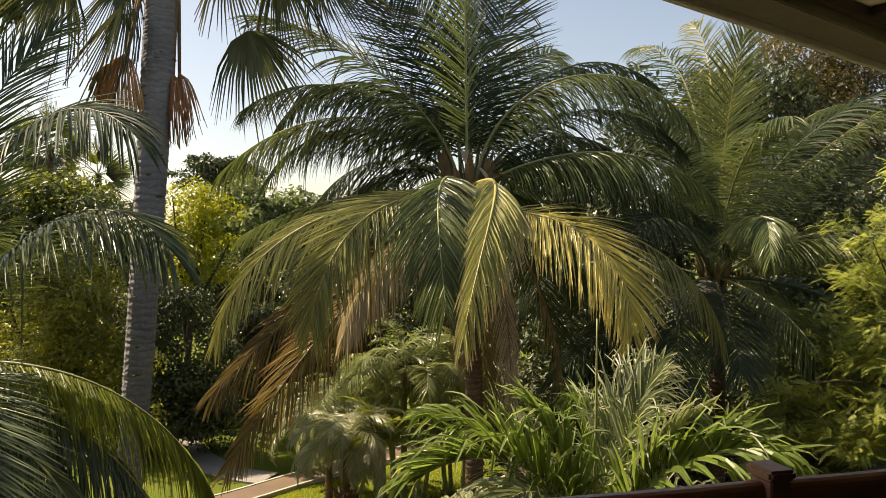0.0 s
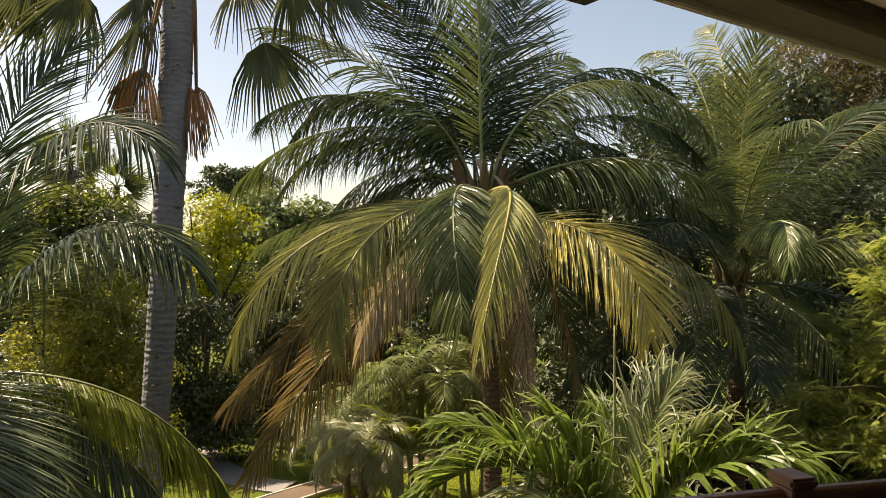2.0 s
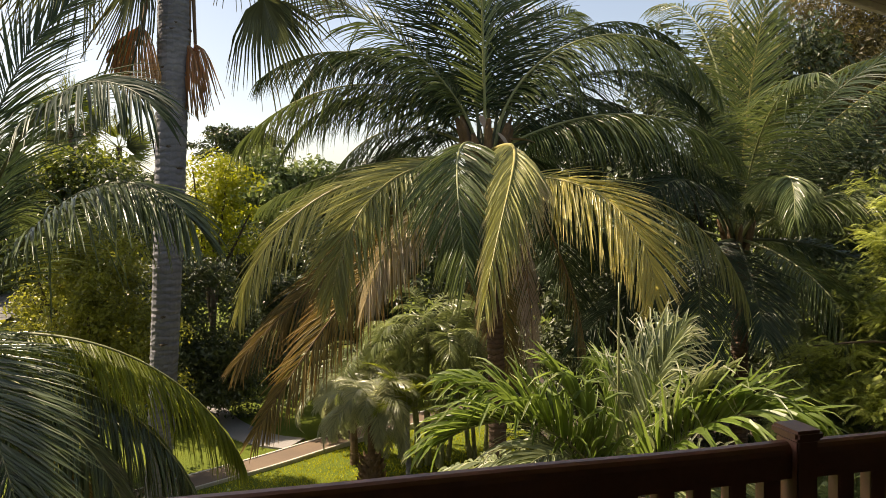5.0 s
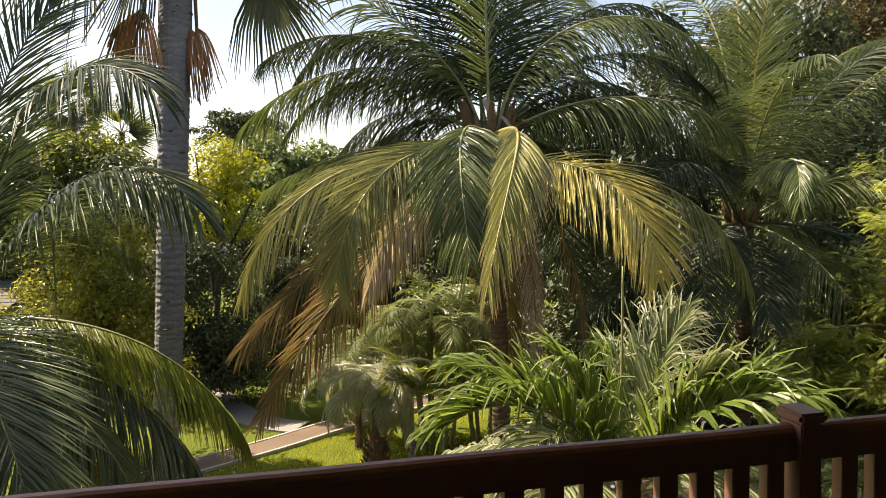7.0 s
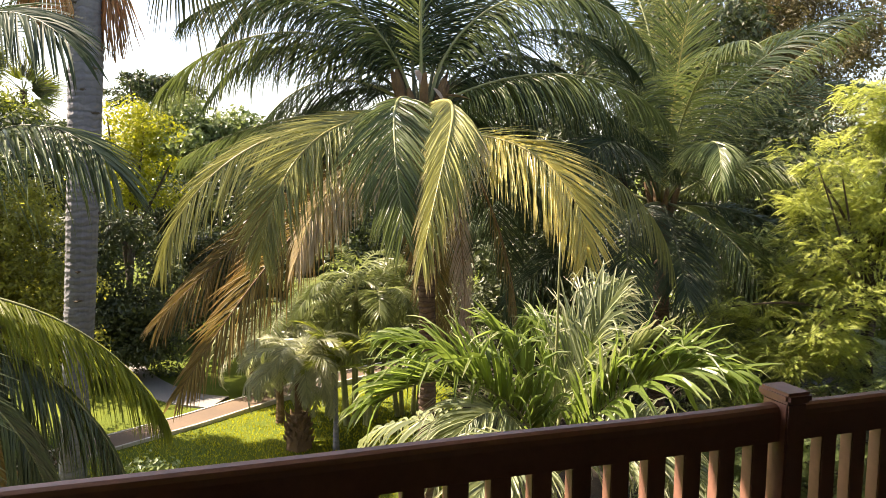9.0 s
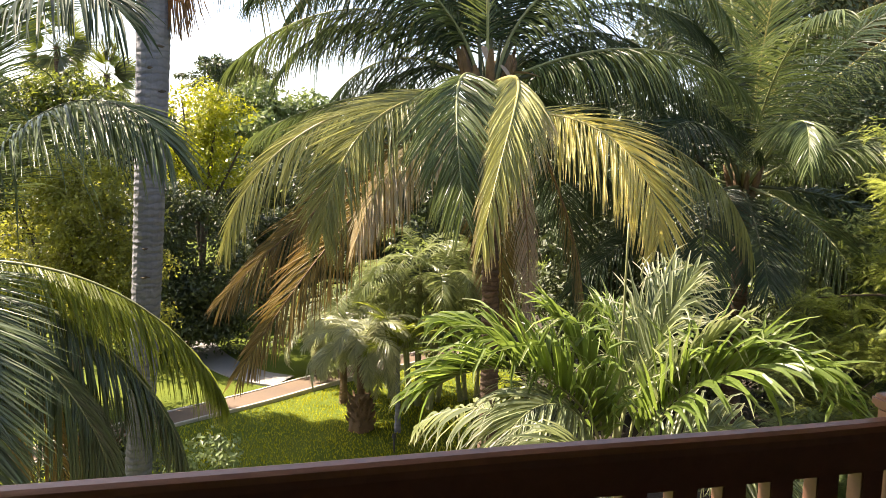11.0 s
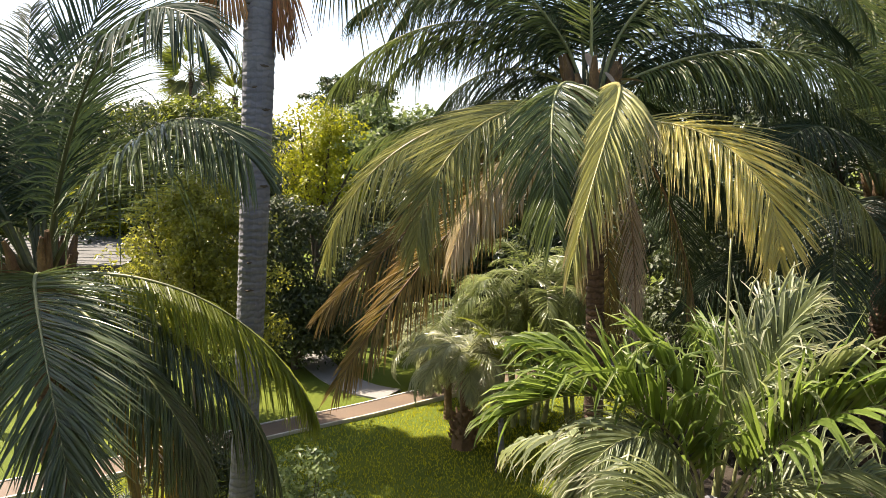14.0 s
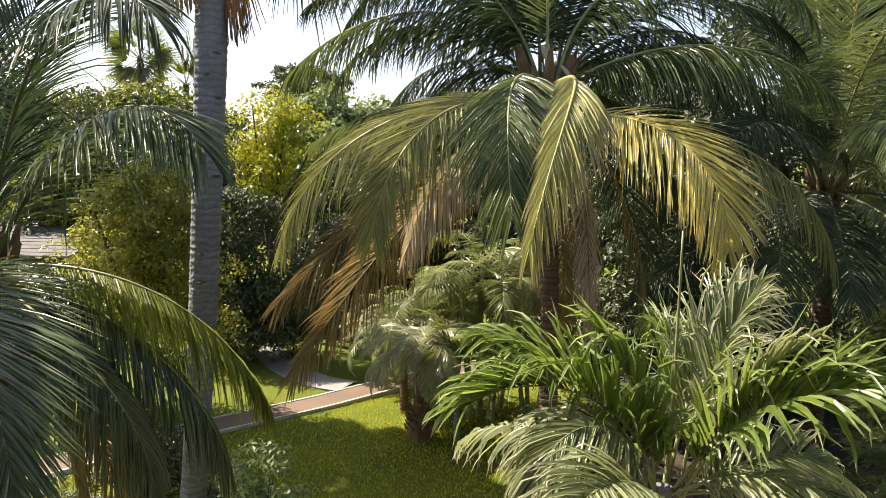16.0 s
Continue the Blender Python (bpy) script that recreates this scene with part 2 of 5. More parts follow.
def tube(points, radii, sides=8, cap=True):
    """Verts and faces of a tapered tube along points."""
    pts = np.asarray(points, float)
    n = len(pts)
    tan = np.gradient(pts, axis=0)
    tan /= np.linalg.norm(tan, axis=1)[:, None]
    ref = np.array([0.0, 0.0, 1.0]) if abs(tan[0][2]) < 0.9 else np.array([1.0, 0.0, 0.0])
    verts, faces = [], []
    for i in range(n):
        a = np.cross(tan[i], ref)
        a /= np.linalg.norm(a) + 1e-9
        b = np.cross(tan[i], a)
        for k in range(sides):
            w = 2 * math.pi * k / sides
            verts.append(pts[i] + radii[i] * (a * math.cos(w) + b * math.sin(w)))
    for i in range(n - 1):
        for k in range(sides):
            j = (k + 1) % sides
            faces.append((i * sides + k, i * sides + j, (i + 1) * sides + j, (i + 1) * sides + k))
    if cap:
        faces.append(tuple(range(sides))[::-1])
        faces.append(tuple((n - 1) * sides + k for k in range(sides)))
    return verts, faces


def unit(v):
    return v / (np.linalg.norm(v, axis=-1, keepdims=True) + 1e-9)


def blades(base, way, up, length, width, droop, fold=0.25, shape=(0.6, 1.0, 0.95, 0.62, 0.06), wander=0.0, rng=None, kink=0.0):
    """Many narrow leaves at once: each a folded strip that bends down. Returns verts, faces and the place along each leaf."""
    n, k = len(base), len(shape)
    p, d = base.copy(), unit(way)
    step = (length / (k - 1))[:, None]
    rows = []
    for i in range(k):
        c = unit(np.cross(d, up))
        nn = np.cross(c, d)
        w = (width * shape[i])[:, None]
        rows.append(np.stack([p - c * w / 2 + nn * w * fold, p, p + c * w / 2 + nn * w * fold], 1))
        d = unit(d + droop[:, None] * np.array([0, 0, -1.0]) / (k - 1) * 1.6)
        if kink and i >= k // 2:
            d = unit(d + (kink * rng.random(n) ** 2)[:, None] * (np.array([0, 0, -0.7]) + rng.normal(0, 0.45, (n, 3))))
        if wander and rng is not None:
            d = unit(d + rng.normal(0, wander, d.shape))
        p = p + d * step
    v = np.stack(rows, 1).reshape(-1, 3)
    idx = (np.arange(n) * 3 * k)[:, None]
    f = []
    for i in range(k - 1):
        a = idx + 3 * i
        f.append(np.concatenate([a, a + 1, a + 4, a + 3], 1))
        f.append(np.concatenate([a + 1, a + 2, a + 5, a + 4], 1))
    f = np.concatenate(f, 0)
    along = np.tile(np.repeat(np.linspace(0, 1, k), 3), n)
    return v, f, along


def rachis(azimuth, rise, fall, sweep, length, bend=1.25, n=28):
    """The curved midrib of a feather leaf from the origin, with its tangents and flat side directions."""
    s = (np.arange(n) + 0.5) / n
    e = np.radians(rise + (fall - rise) * s ** bend)
    a = np.radians(azimuth + sweep * s)
    d = np.stack([np.cos(e) * np.cos(a), np.cos(e) * np.sin(a), np.sin(e)], 1)
    pts = np.vstack([np.zeros(3), np.cumsum(d * length / n, 0)])
    d = np.vstack([d, d[-1]])
    a = np.append(a, a[-1])
    side = np.stack([-np.sin(a), np.cos(a), np.zeros(n + 1)], 1)
    return pts, d, side


FROND_SEED = [100]


def feather_leaf(name, azimuth, rise, fall, sweep, length, hang, leaflets=112, longest=1.02, wide=0.024, start=0.14, lift=12, twist=0, gaps=0.03, tip_len=0.4, limp=0.03, bend=1.25, angle=64, kink=0.0):
    """The meshes of a feather palm leaf: the leaflets, and the midrib."""
    FROND_SEED[0] += 1
    rng = np.random.default_rng(FROND_SEED[0])
    pts, tan, side = rachis(azimuth, rise, fall, sweep, length, bend)
    n = len(pts)
    sides = []
    for sign in (-1, 1):
        s = np.linspace(start, 0.995, leaflets) + rng.normal(0, 0.004, leaflets)
        s = np.clip(s, start, 1.0)
        s = s[rng.random(leaflets) > gaps]
        f = s * (n - 1)
        i = np.minimum(f.astype(int), n - 2)
        w = (f - i)[:, None]
        p = pts[i] * (1 - w) + pts[i + 1] * w
        t = unit(tan[i] * (1 - w) + tan[i + 1] * w)
        b = unit(side[i])
        nn = unit(np.cross(t, b))
        if twist:
            ct, st = math.cos(radians(twist)), math.sin(radians(twist))
            b, nn = b * ct + nn * st, nn * ct - b * st
        u = (s - start) / (1 - start)
        ang = np.radians(angle * (1 - 0.65 * u ** 1.2)) + rng.normal(0, 0.06, len(s))
        lft = np.radians(lift) + rng.normal(0, 0.10, len(s))
        d = t * np.cos(ang)[:, None] + np.sin(ang)[:, None] * (sign * b * np.cos(lft)[:, None] + nn * np.sin(lft)[:, None])
        ln = longest * (np.minimum(1, 0.45 + 2.6 * u) * (1 - (1 - tip_len) * np.clip((u - 0.45) / 0.55, 0, 1) ** 1.5)) * rng.normal(1, 0.06, len(s))
        droop = np.clip(hang * (0.8 + 0.45 * rng.random(len(s))) + (rng.random(len(s)) < limp) * 1.5, 0, 3)
        sides.append((p, d, nn + rng.normal(0, 0.17, nn.shape), ln, wide * rng.normal(1, 0.12, len(s)), droop))
    arr = [np.concatenate([sd[k] for sd in sides]) for k in range(6)]
    v, f, along = blades(*arr, 0.38, (0.5, 0.95, 1.0, 0.9, 0.72, 0.45, 0.06) if kink else (0.6, 1.0, 0.95, 0.62, 0.06), 0.014, rng, kink)
    leaf = mesh(name, v, f.tolist(), False, along)
    thick = 0.0065 * length * (1 - np.linspace(0, 1, n)) ** 1.3 + 0.0035
    rv, rf = tube(pts, thick, 6)
    return leaf, mesh("midrib", rv, rf, True)


def frond(palm, crown, style, azimuth, rise, fall, sweep, length, hang=0.35, rib="green", offset=0.12, lower=0.0, **more):
    """One leaf of a palm, as a part with its midrib."""
    leaf, stem = feather_leaf("frond", azimuth, rise, fall, sweep, length, hang, **more)
    at = Vector(crown) - palm.location + Vector((math.cos(radians(azimuth)), math.sin(radians(azimuth)), 0)) * offset + Vector((0, 0, lower))
    ob = put("frond", leaf, LEAF[style], palm, m=Matrix.Translation(at))
    put("midrib", stem, RIB[rib], ob)
    return ob


def trunk_mesh(name, base, top, r0, r1, ring=0.09, lean=0.0, flare=0.35, sides=16, seed=1, depth=0.05):
    """A palm trunk with ring scars, slightly bent, thicker at the foot."""
    rng = np.random.default_rng(seed)
    base, top = np.asarray(base, float), np.asarray(top, float)
    height = np.linalg.norm(top - base)
    n = int(height / ring) * 3 + 1
    s = np.linspace(0, 1, n)
    pts = base + (top - base) * s[:, None] + np.stack([lean * np.sin(np.pi * s), 0.3 * lean * np.sin(2 * np.pi * s), 0 * s], 1)
    saw = np.array([1.0, 0.5, -0.8])[np.arange(n) % 3]
    r = (r0 + (r1 - r0) * s) * (1 + flare * np.exp(-s * height / 0.35)) * (1 + depth * 0.5 * saw + rng.normal(0, depth * 0.25, n))
    v, f = tube(pts, r, sides)
    v = np.array(v) + rng.normal(0, r0 * 0.012, (len(v), 3))
    return mesh(name, v, f, False)


# ---- ground: lawn to the horizon, paths and kerbs ----
def ground_height(x, y):
    return 0.05 * math.sin(x * 0.35 + 1.0) * math.sin(y * 0.3) - 0.02


rows_x = np.concatenate([np.linspace(-900, -24, 10), np.linspace(-20, 16, 60), np.linspace(20, 900, 10)])
rows_y = np.concatenate([np.linspace(-300, -6, 6), np.linspace(-3, 26, 50), np.linspace(30, 2500, 12)])
gv = [(x, y, ground_height(x, y) if abs(x) < 22 and 2 < y < 27 else -0.03) for y in rows_y for x in rows_x]
nx = len(rows_x)
gf = [(j * nx + i, j * nx + i + 1, (j + 1) * nx + i + 1, (j + 1) * nx + i) for j in range(len(rows_y) - 1) for i in range(nx - 1)]
tagged(put("ground", mesh("ground", gv, gf, True), LAWN), "short sunlit green lawn with patches of shade", "lawn", kind="structure")

PATH_NEAR = [(-11.0, 6.6), (-8.9, 8.55), (-6.98, 10.40), (-5.13, 12.46), (-3.68, 13.92), (-2.74, 15.0), (-1.5, 16.3), (0.5, 17.9), (3.0, 19.4)]


def side_line(points, d):
    pts = np.array(points)
    t = np.gradient(pts, axis=0)
    t /= np.linalg.norm(t, axis=1)[:, None]
    return pts + np.stack([-t[:, 1], t[:, 0]], 1) * d


def smooth_line(points, n=60):
    pts = np.array(points)
    s = np.linspace(0, len(pts) - 1, n)
    i = np.minimum(s.astype(int), len(pts) - 2)
    u = (s - i)[:, None]
    p0, p1, p2, p3 = pts[np.maximum(i - 1, 0)], pts[i], pts[i + 1], pts[np.minimum(i + 2, len(pts) - 1)]
    return 0.5 * (2 * p1 + (p2 - p0) * u + (2 * p0 - 5 * p1 + 4 * p2 - p3) * u ** 2 + (3 * p1 - p0 - 3 * p2 + p3) * u ** 3)


def strip(name, a, b, z0, z1, material, label, category):
    """A solid strip between two lines on the ground."""
    n = len(a)
    v = [(*p, z0) for p in a] + [(*p, z0) for p in b] + [(*p, z1) for p in a] + [(*p, z1) for p in b]
    f = []
    for i in range(n - 1):
        f += [(2 * n + i, 2 * n + i + 1, 3 * n + i + 1, 3 * n + i), (i, i + 1, 2 * n + i + 1, 2 * n + i), (n + i + 1, n + i, 3 * n + i, 3 * n + i + 1)]
    return tagged(put(name, mesh(name, v, f), material), label, category, kind="structure")


near = smooth_line(PATH_NEAR)
strip("pavement", side_line(near, 0.05), side_line(near, 0.69), -0.1, 0.045, PATHWAY, "red-brown paved garden path, sunlit in patches", "path")
KERB_LINES = [(near, side_line(near, 0.05)), (side_line(near, 0.69), side_line(near, 0.74))]
branch = smooth_line([(-3.75, 14.95), (-4.6, 15.3), (-5.6, 16.2), (-6.6, 17.6), (-7.4, 19.4)], 24)
strip("pavement", branch, side_line(branch, -0.75), -0.1, 0.04, SLAB, "grey paved side path in the shade of trees", "path")

# dark sheet for shade under the palms, pale bounce strip below the house
shade_edge_a = smooth_line([(-2.2, 3.9), (-1.9, 6.4), (-0.4, 8.0), (1.3, 9.6), (1.9, 11.2), (1.5, 13.0), (1.4, 15.5), (1.8, 19.0), (2.6, 23.0)], 40)
shade_edge_b = np.stack([np.full(40, 17.0), np.linspace(4.0, 24.0, 40)], 1)
# Sheet darker than the lawn, in place of the palms' deep shade.
strip("ground", shade_edge_a, shade_edge_b, -0.1, 0.03, SHADE_SHEET, "dark sheet standing in for the shade under the palms", "soil")
# Unseen pale strip, added to bounce sunlight up under the eave.
strip("pavement", [(-6.0, -1.2), (0.0, 0.4), (4.0, 1.4)], [(-6.6, 1.4), (-0.6, 3.0), (3.4, 4.0)], -0.1, 0.06, BOUNCE_STRIP, "unseen pale strip at the foot of the house, added to light the eave", "terrace")

# ---- balcony: floor, wall behind, railing, eave ----
RAIL_AT = Matrix.Translation((0, 1.557, 0)) @ Matrix.Rotation(radians(13.5), 4, "Z")
FLOOR_Z = 3.28
tagged(put("floor", box("floor", -6, 6, -4.2, 0.12, FLOOR_Z - 0.25, FLOOR_Z), TILE_FLOOR, m=RAIL_AT), "plank balcony floor", "floor", kind="structure")
tagged(put("wall_south", box("wall_south", -6, 6, -4.45, -4.2, -0.1, 6.6), STUCCO, m=RAIL_AT), "plain beige stucco house wall", "wall", kind="structure")
tagged(put("wall_lower", box("wall_lower", -6, 6, -0.7, -0.45, -0.1, FLOOR_Z - 0.25), STUCCO, m=RAIL_AT), "plain beige stucco wall below the balcony", "wall", kind="structure")

# Unseen side walls, added to keep sky light off the railing's inner face.
tagged(put("wall_west", box("wall_west", -3.3, -3.1, -4.2, -0.15, FLOOR_Z - 0.25, 6.1), STUCCO, m=RAIL_AT), "unseen stucco side wall added to block light from the balcony's end", "wall", kind="structure")
tagged(put("wall_east", box("wall_east", 5.0, 5.2, -4.2, -0.15, FLOOR_Z - 0.25, 6.1), STUCCO, m=RAIL_AT), "unseen stucco side wall added to block light from the balcony's end", "wall", kind="structure")

railing = thing("balcony_railing", (0, 0, 0), "dark-stained wooden balcony railing with square balusters", "railing")
railing.matrix_basis = RAIL_AT


def handrail(u0, u1):
    """Rounded top rail."""
    prof = [(-0.047, 4.306), (-0.047, 4.354), (-0.0455, 4.364), (-0.041, 4.371), (-0.034, 4.375), (-0.022, 4.376), (-0.014, 4.373), (-0.010, 4.364), (-0.010, 4.306)]
    n = 14
    v, f = [], []
    rng = np.random.default_rng(5)
    for i in range(n):
        u = u0 + (u1 - u0) * i / (n - 1)
        dz = rng.normal(0, 0.0007)
        v += [(u, p[0], p[1] + dz) for p in prof]
    k = len(prof)
    for i in range(n - 1):
        for j in range(k):
            f.append((i * k + j, i * k + (j + 1) % k, (i + 1) * k + (j + 1) % k, (i + 1) * k + j))
    f += [tuple(range(k)), tuple((n - 1) * k + j for j in range(k))[::-1]]
    return mesh("handrail", v, f)


POST_U = [-5.059, -3.149, -1.239, 0.671, 2.581, 4.491]
baluster_mesh = box("baluster", 0.0, 0.037, -0.044, -0.014, 3.40, 4.307, 0.002)
for p in POST_U:
    post = put("post", box("post", p - 0.023, p + 0.023, -0.062, 0.003, FLOOR_Z, 4.384, 0.003), RAIL_WOOD, railing)
    put("post_cap", box("post_cap", p - 0.031, p + 0.031, -0.070, 0.011, 4.384, 4.405, 0.006), RAIL_WOOD, post)
for a, b in zip(POST_U[:-1], POST_U[1:]):
    put("handrail", handrail(a + 0.024, b - 0.024), RAIL_WOOD, railing)
    put("bottom_rail", box("bottom_rail", a + 0.023, b - 0.023, -0.047, -0.010, 3.34, 3.40, 0.004), RAIL_WOOD, railing)
    u = b - 0.0453 - 0.037
    while u > a + 0.05:
        put("baluster", baluster_mesh, RAIL_WOOD, railing, m=Matrix.Translation((u, 0, 0)))
        u -= 0.0758

# eave of the veranda roof: fascia, beam and boarded soffit
EAVE_AT = Matrix.Translation((0.58, 2.96, 0)) @ Matrix.Rotation(radians(36.3), 4, "Z")
eave = thing("roof_eave", (0, 0, 0), "cream and taupe timber eave with a boarded soffit", "eave")
eave.matrix_basis = EAVE_AT
put("fascia", box("fascia", -2.2, 7.0, -0.037, 0.0, 5.85, 6.02, 0.005), FASCIA, eave)
put("beam", box("beam", -0.05, 7.0, -0.235, -0.040, 5.88, 5.97, 0.006), TAUPE, eave)
put("beam", box("beam", -2.2, -0.053, -0.20, -0.040, 5.89, 5.97, 0.006), FASCIA, eave)
put("batten", box("batten", -2.2, 7.0, -0.290, -0.245, 5.93, 5.985, 0.004), DARKWOOD, eave)
bracket = put("bracket", box("bracket", -0.17, -0.03, -0.12, 0.09, 5.80, 5.90, 0.004), IRON, eave, "dark metal gutter bracket")
for i in range(22):
    put("rafter", box("rafter", -2.0 + i * 0.4, -1.96 + i * 0.4, -7.0, -0.295, 5.945, 5.987, 0.003), DARKWOOD, eave)
tagged(put("ceiling", box("ceiling", -7.5, 9.0, -9.0, -0.04, 5.99, 6.08), SOFFIT, m=EAVE_AT), "cream boarded veranda ceiling", "ceiling", kind="structure")
tagged(put("roof", box("roof", -7.5, 9.0, -9.0, -0.02, 6.23, 6.35), ROOF_TILE, m=EAVE_AT), "veranda roof above the eave", "roof", kind="structure")

# Slab out of view, added so its edge shades the handrail's top.
tagged(put("roof", box("roof", -7.0, 0.2, -4.4, 0.86, 6.37, 6.46), ROOF_TILE, m=RAIL_AT), "unseen roof slab added to keep sun off the handrail", "roof", kind="structure")

# ---- the large coconut palm in the middle ----
MAIN = (0.36, 10.5, 5.72)
main_palm = thing("coconut_palm", (0.46, 10.75, 0), "large coconut palm with yellowing and dead brown lower fronds", "palm tree")
put("trunk", trunk_mesh("trunk", (0, 0, -0.05), (-0.10, -0.25, 5.75), 0.135, 0.105, 0.10, 0.05, 0.5, 14, 3, 0.10), BARK_COCO, main_palm)
frond(main_palm, MAIN, "green", -95, 84, 60, 0, 4.2, 0.12, "green", leaflets=118, wide=0.0225, lower=0, bend=1.25, twist=62)
# Dark leaf colour stands for these fronds' unlit side.
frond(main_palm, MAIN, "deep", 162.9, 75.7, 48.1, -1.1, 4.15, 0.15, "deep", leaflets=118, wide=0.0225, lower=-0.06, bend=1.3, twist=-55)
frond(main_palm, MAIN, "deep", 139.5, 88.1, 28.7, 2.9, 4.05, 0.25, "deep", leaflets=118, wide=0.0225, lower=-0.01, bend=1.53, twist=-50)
frond(main_palm, MAIN, "green", -106.3, 6.1, -56.4, 25.4, 4.1, 0.5, "green", lower=0.0, bend=1.25, leaflets=118, wide=0.0225, lift=-8, angle=60, longest=1.1)
frond(main_palm, MAIN, "gold", -75.7, 0.9, -61.0, -37.5, 4.6, 0.6, "gold", lower=0.0, bend=1.74, leaflets=118, wide=0.0225, lift=-24, angle=48, longest=0.92)
frond(main_palm, MAIN, "yellow", -35.1, 3.5, -90.0, -12.0, 3.18, 0.22, "gold", lower=-0.4, bend=1.63, leaflets=104, wide=0.027, longest=1.1, angle=58, lift=-12, twist=28)
frond(main_palm, MAIN, "olive", -6.3, -0.8, -76.9, 2.1, 4.21, 0.6, "gold", lower=-0.35, bend=1.77, leaflets=118, wide=0.0225, longest=1.0, lift=-15, twist=25)
frond(main_palm, MAIN, "green", -9.2, 26.2, -46.8, 2.0, 3.55, 1.0, "green", lower=0, bend=1.43, leaflets=118, wide=0.0225, lift=-5, twist=5)
frond(main_palm, MAIN, "green", -0.9, 84.8, -61.5, -1.5, 4.27, 0.9, "green", lower=0.0, bend=1.05, leaflets=118, wide=0.0225, lift=-5, twist=25)
frond(main_palm, MAIN, "deep", 25.3, 70.6, -27.8, 5.3, 4.52, 0.9, "deep", lower=0.0, bend=1.27, leaflets=118, wide=0.0225, twist=20)
frond(main_palm, MAIN, "green", 184.6, 87.5, 9.9, 4.6, 3.87, 0.45, "green", lower=0.0, bend=0.6, leaflets=118, wide=0.0225, twist=-35)
frond(main_palm, MAIN, "green", 150.9, 3.1, -22.9, -1.3, 4.36, 0.7, "green", lower=-0.05, bend=1.32, leaflets=118, wide=0.0225, lift=-10, twist=-25)
frond(main_palm, MAIN, "olive", 192.0, 6.8, -77.1, 0.6, 4.17, 0.32, "gold", lower=-0.25, bend=1.34, leaflets=118, wide=0.0235, longest=1.05, angle=52, lift=-12, twist=-36)
frond(main_palm, MAIN, "olive", 228.7, 12.0, -82.6, 2.9, 3.51, 0.22, "gold", lower=-0.3, bend=1.32, leaflets=118, wide=0.0235, longest=1.05, angle=54, lift=-12, twist=-28)
frond(main_palm, MAIN, "straw", 231.7, -8.8, -73.2, -3.9, 2.82, 0.7, "gold", lower=-0.45, bend=1.66, leaflets=84, wide=0.028, longest=0.85, angle=50, lift=-12, twist=-20, gaps=0.05)
frond(main_palm, MAIN, "brown", 199.3, -30.2, -47.1, -1.9, 4.22, 0.35, "brown", lower=-0.2, bend=1.43, leaflets=116, wide=0.024, longest=0.98, angle=52, lift=-12, twist=-50, gaps=0.06)
frond(main_palm, MAIN, "rust", 214.2, -32.9, -56.0, 0.1, 4.63, 0.3, "brown", lower=-0.2, bend=1.05, leaflets=120, wide=0.023, longest=0.92, angle=48, lift=-12, twist=-50, gaps=0.05)
frond(main_palm, MAIN, "brown", 78, -48, -87, 0, 4.0, 0.5, "brown", lift=-10, gaps=0.06, wide=0.027)
# Rear and inner fronds: the dark leaf here paints the crown's shade.
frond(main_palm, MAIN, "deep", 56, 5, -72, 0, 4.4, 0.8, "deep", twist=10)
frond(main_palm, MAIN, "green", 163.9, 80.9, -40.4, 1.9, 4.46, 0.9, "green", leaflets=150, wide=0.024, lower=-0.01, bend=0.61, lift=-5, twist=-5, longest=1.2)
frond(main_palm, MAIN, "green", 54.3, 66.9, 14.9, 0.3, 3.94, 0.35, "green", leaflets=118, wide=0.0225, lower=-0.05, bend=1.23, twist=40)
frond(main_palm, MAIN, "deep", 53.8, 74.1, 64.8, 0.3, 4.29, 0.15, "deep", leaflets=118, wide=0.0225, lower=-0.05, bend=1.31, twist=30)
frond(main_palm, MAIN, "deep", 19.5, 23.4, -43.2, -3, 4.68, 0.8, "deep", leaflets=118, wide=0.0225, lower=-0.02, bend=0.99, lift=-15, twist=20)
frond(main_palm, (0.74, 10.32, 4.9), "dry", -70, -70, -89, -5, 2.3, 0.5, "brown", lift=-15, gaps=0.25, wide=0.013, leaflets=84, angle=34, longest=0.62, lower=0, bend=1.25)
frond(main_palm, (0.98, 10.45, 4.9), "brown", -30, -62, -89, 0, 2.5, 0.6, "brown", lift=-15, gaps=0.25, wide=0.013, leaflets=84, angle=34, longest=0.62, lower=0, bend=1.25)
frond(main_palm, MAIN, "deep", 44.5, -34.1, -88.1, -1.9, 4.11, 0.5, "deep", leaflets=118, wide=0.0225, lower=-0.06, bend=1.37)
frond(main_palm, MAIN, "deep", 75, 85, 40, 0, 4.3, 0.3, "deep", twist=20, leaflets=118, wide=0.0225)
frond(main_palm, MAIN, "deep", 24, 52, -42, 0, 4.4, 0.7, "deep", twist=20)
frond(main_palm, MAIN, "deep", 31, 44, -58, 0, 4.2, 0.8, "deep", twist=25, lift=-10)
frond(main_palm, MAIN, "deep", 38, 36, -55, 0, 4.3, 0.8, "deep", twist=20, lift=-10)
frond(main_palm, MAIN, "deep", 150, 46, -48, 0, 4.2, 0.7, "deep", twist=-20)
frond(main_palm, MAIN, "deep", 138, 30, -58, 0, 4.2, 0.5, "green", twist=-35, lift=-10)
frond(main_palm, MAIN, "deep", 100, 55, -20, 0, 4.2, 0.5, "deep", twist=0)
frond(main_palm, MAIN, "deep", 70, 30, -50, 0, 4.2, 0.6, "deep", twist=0)
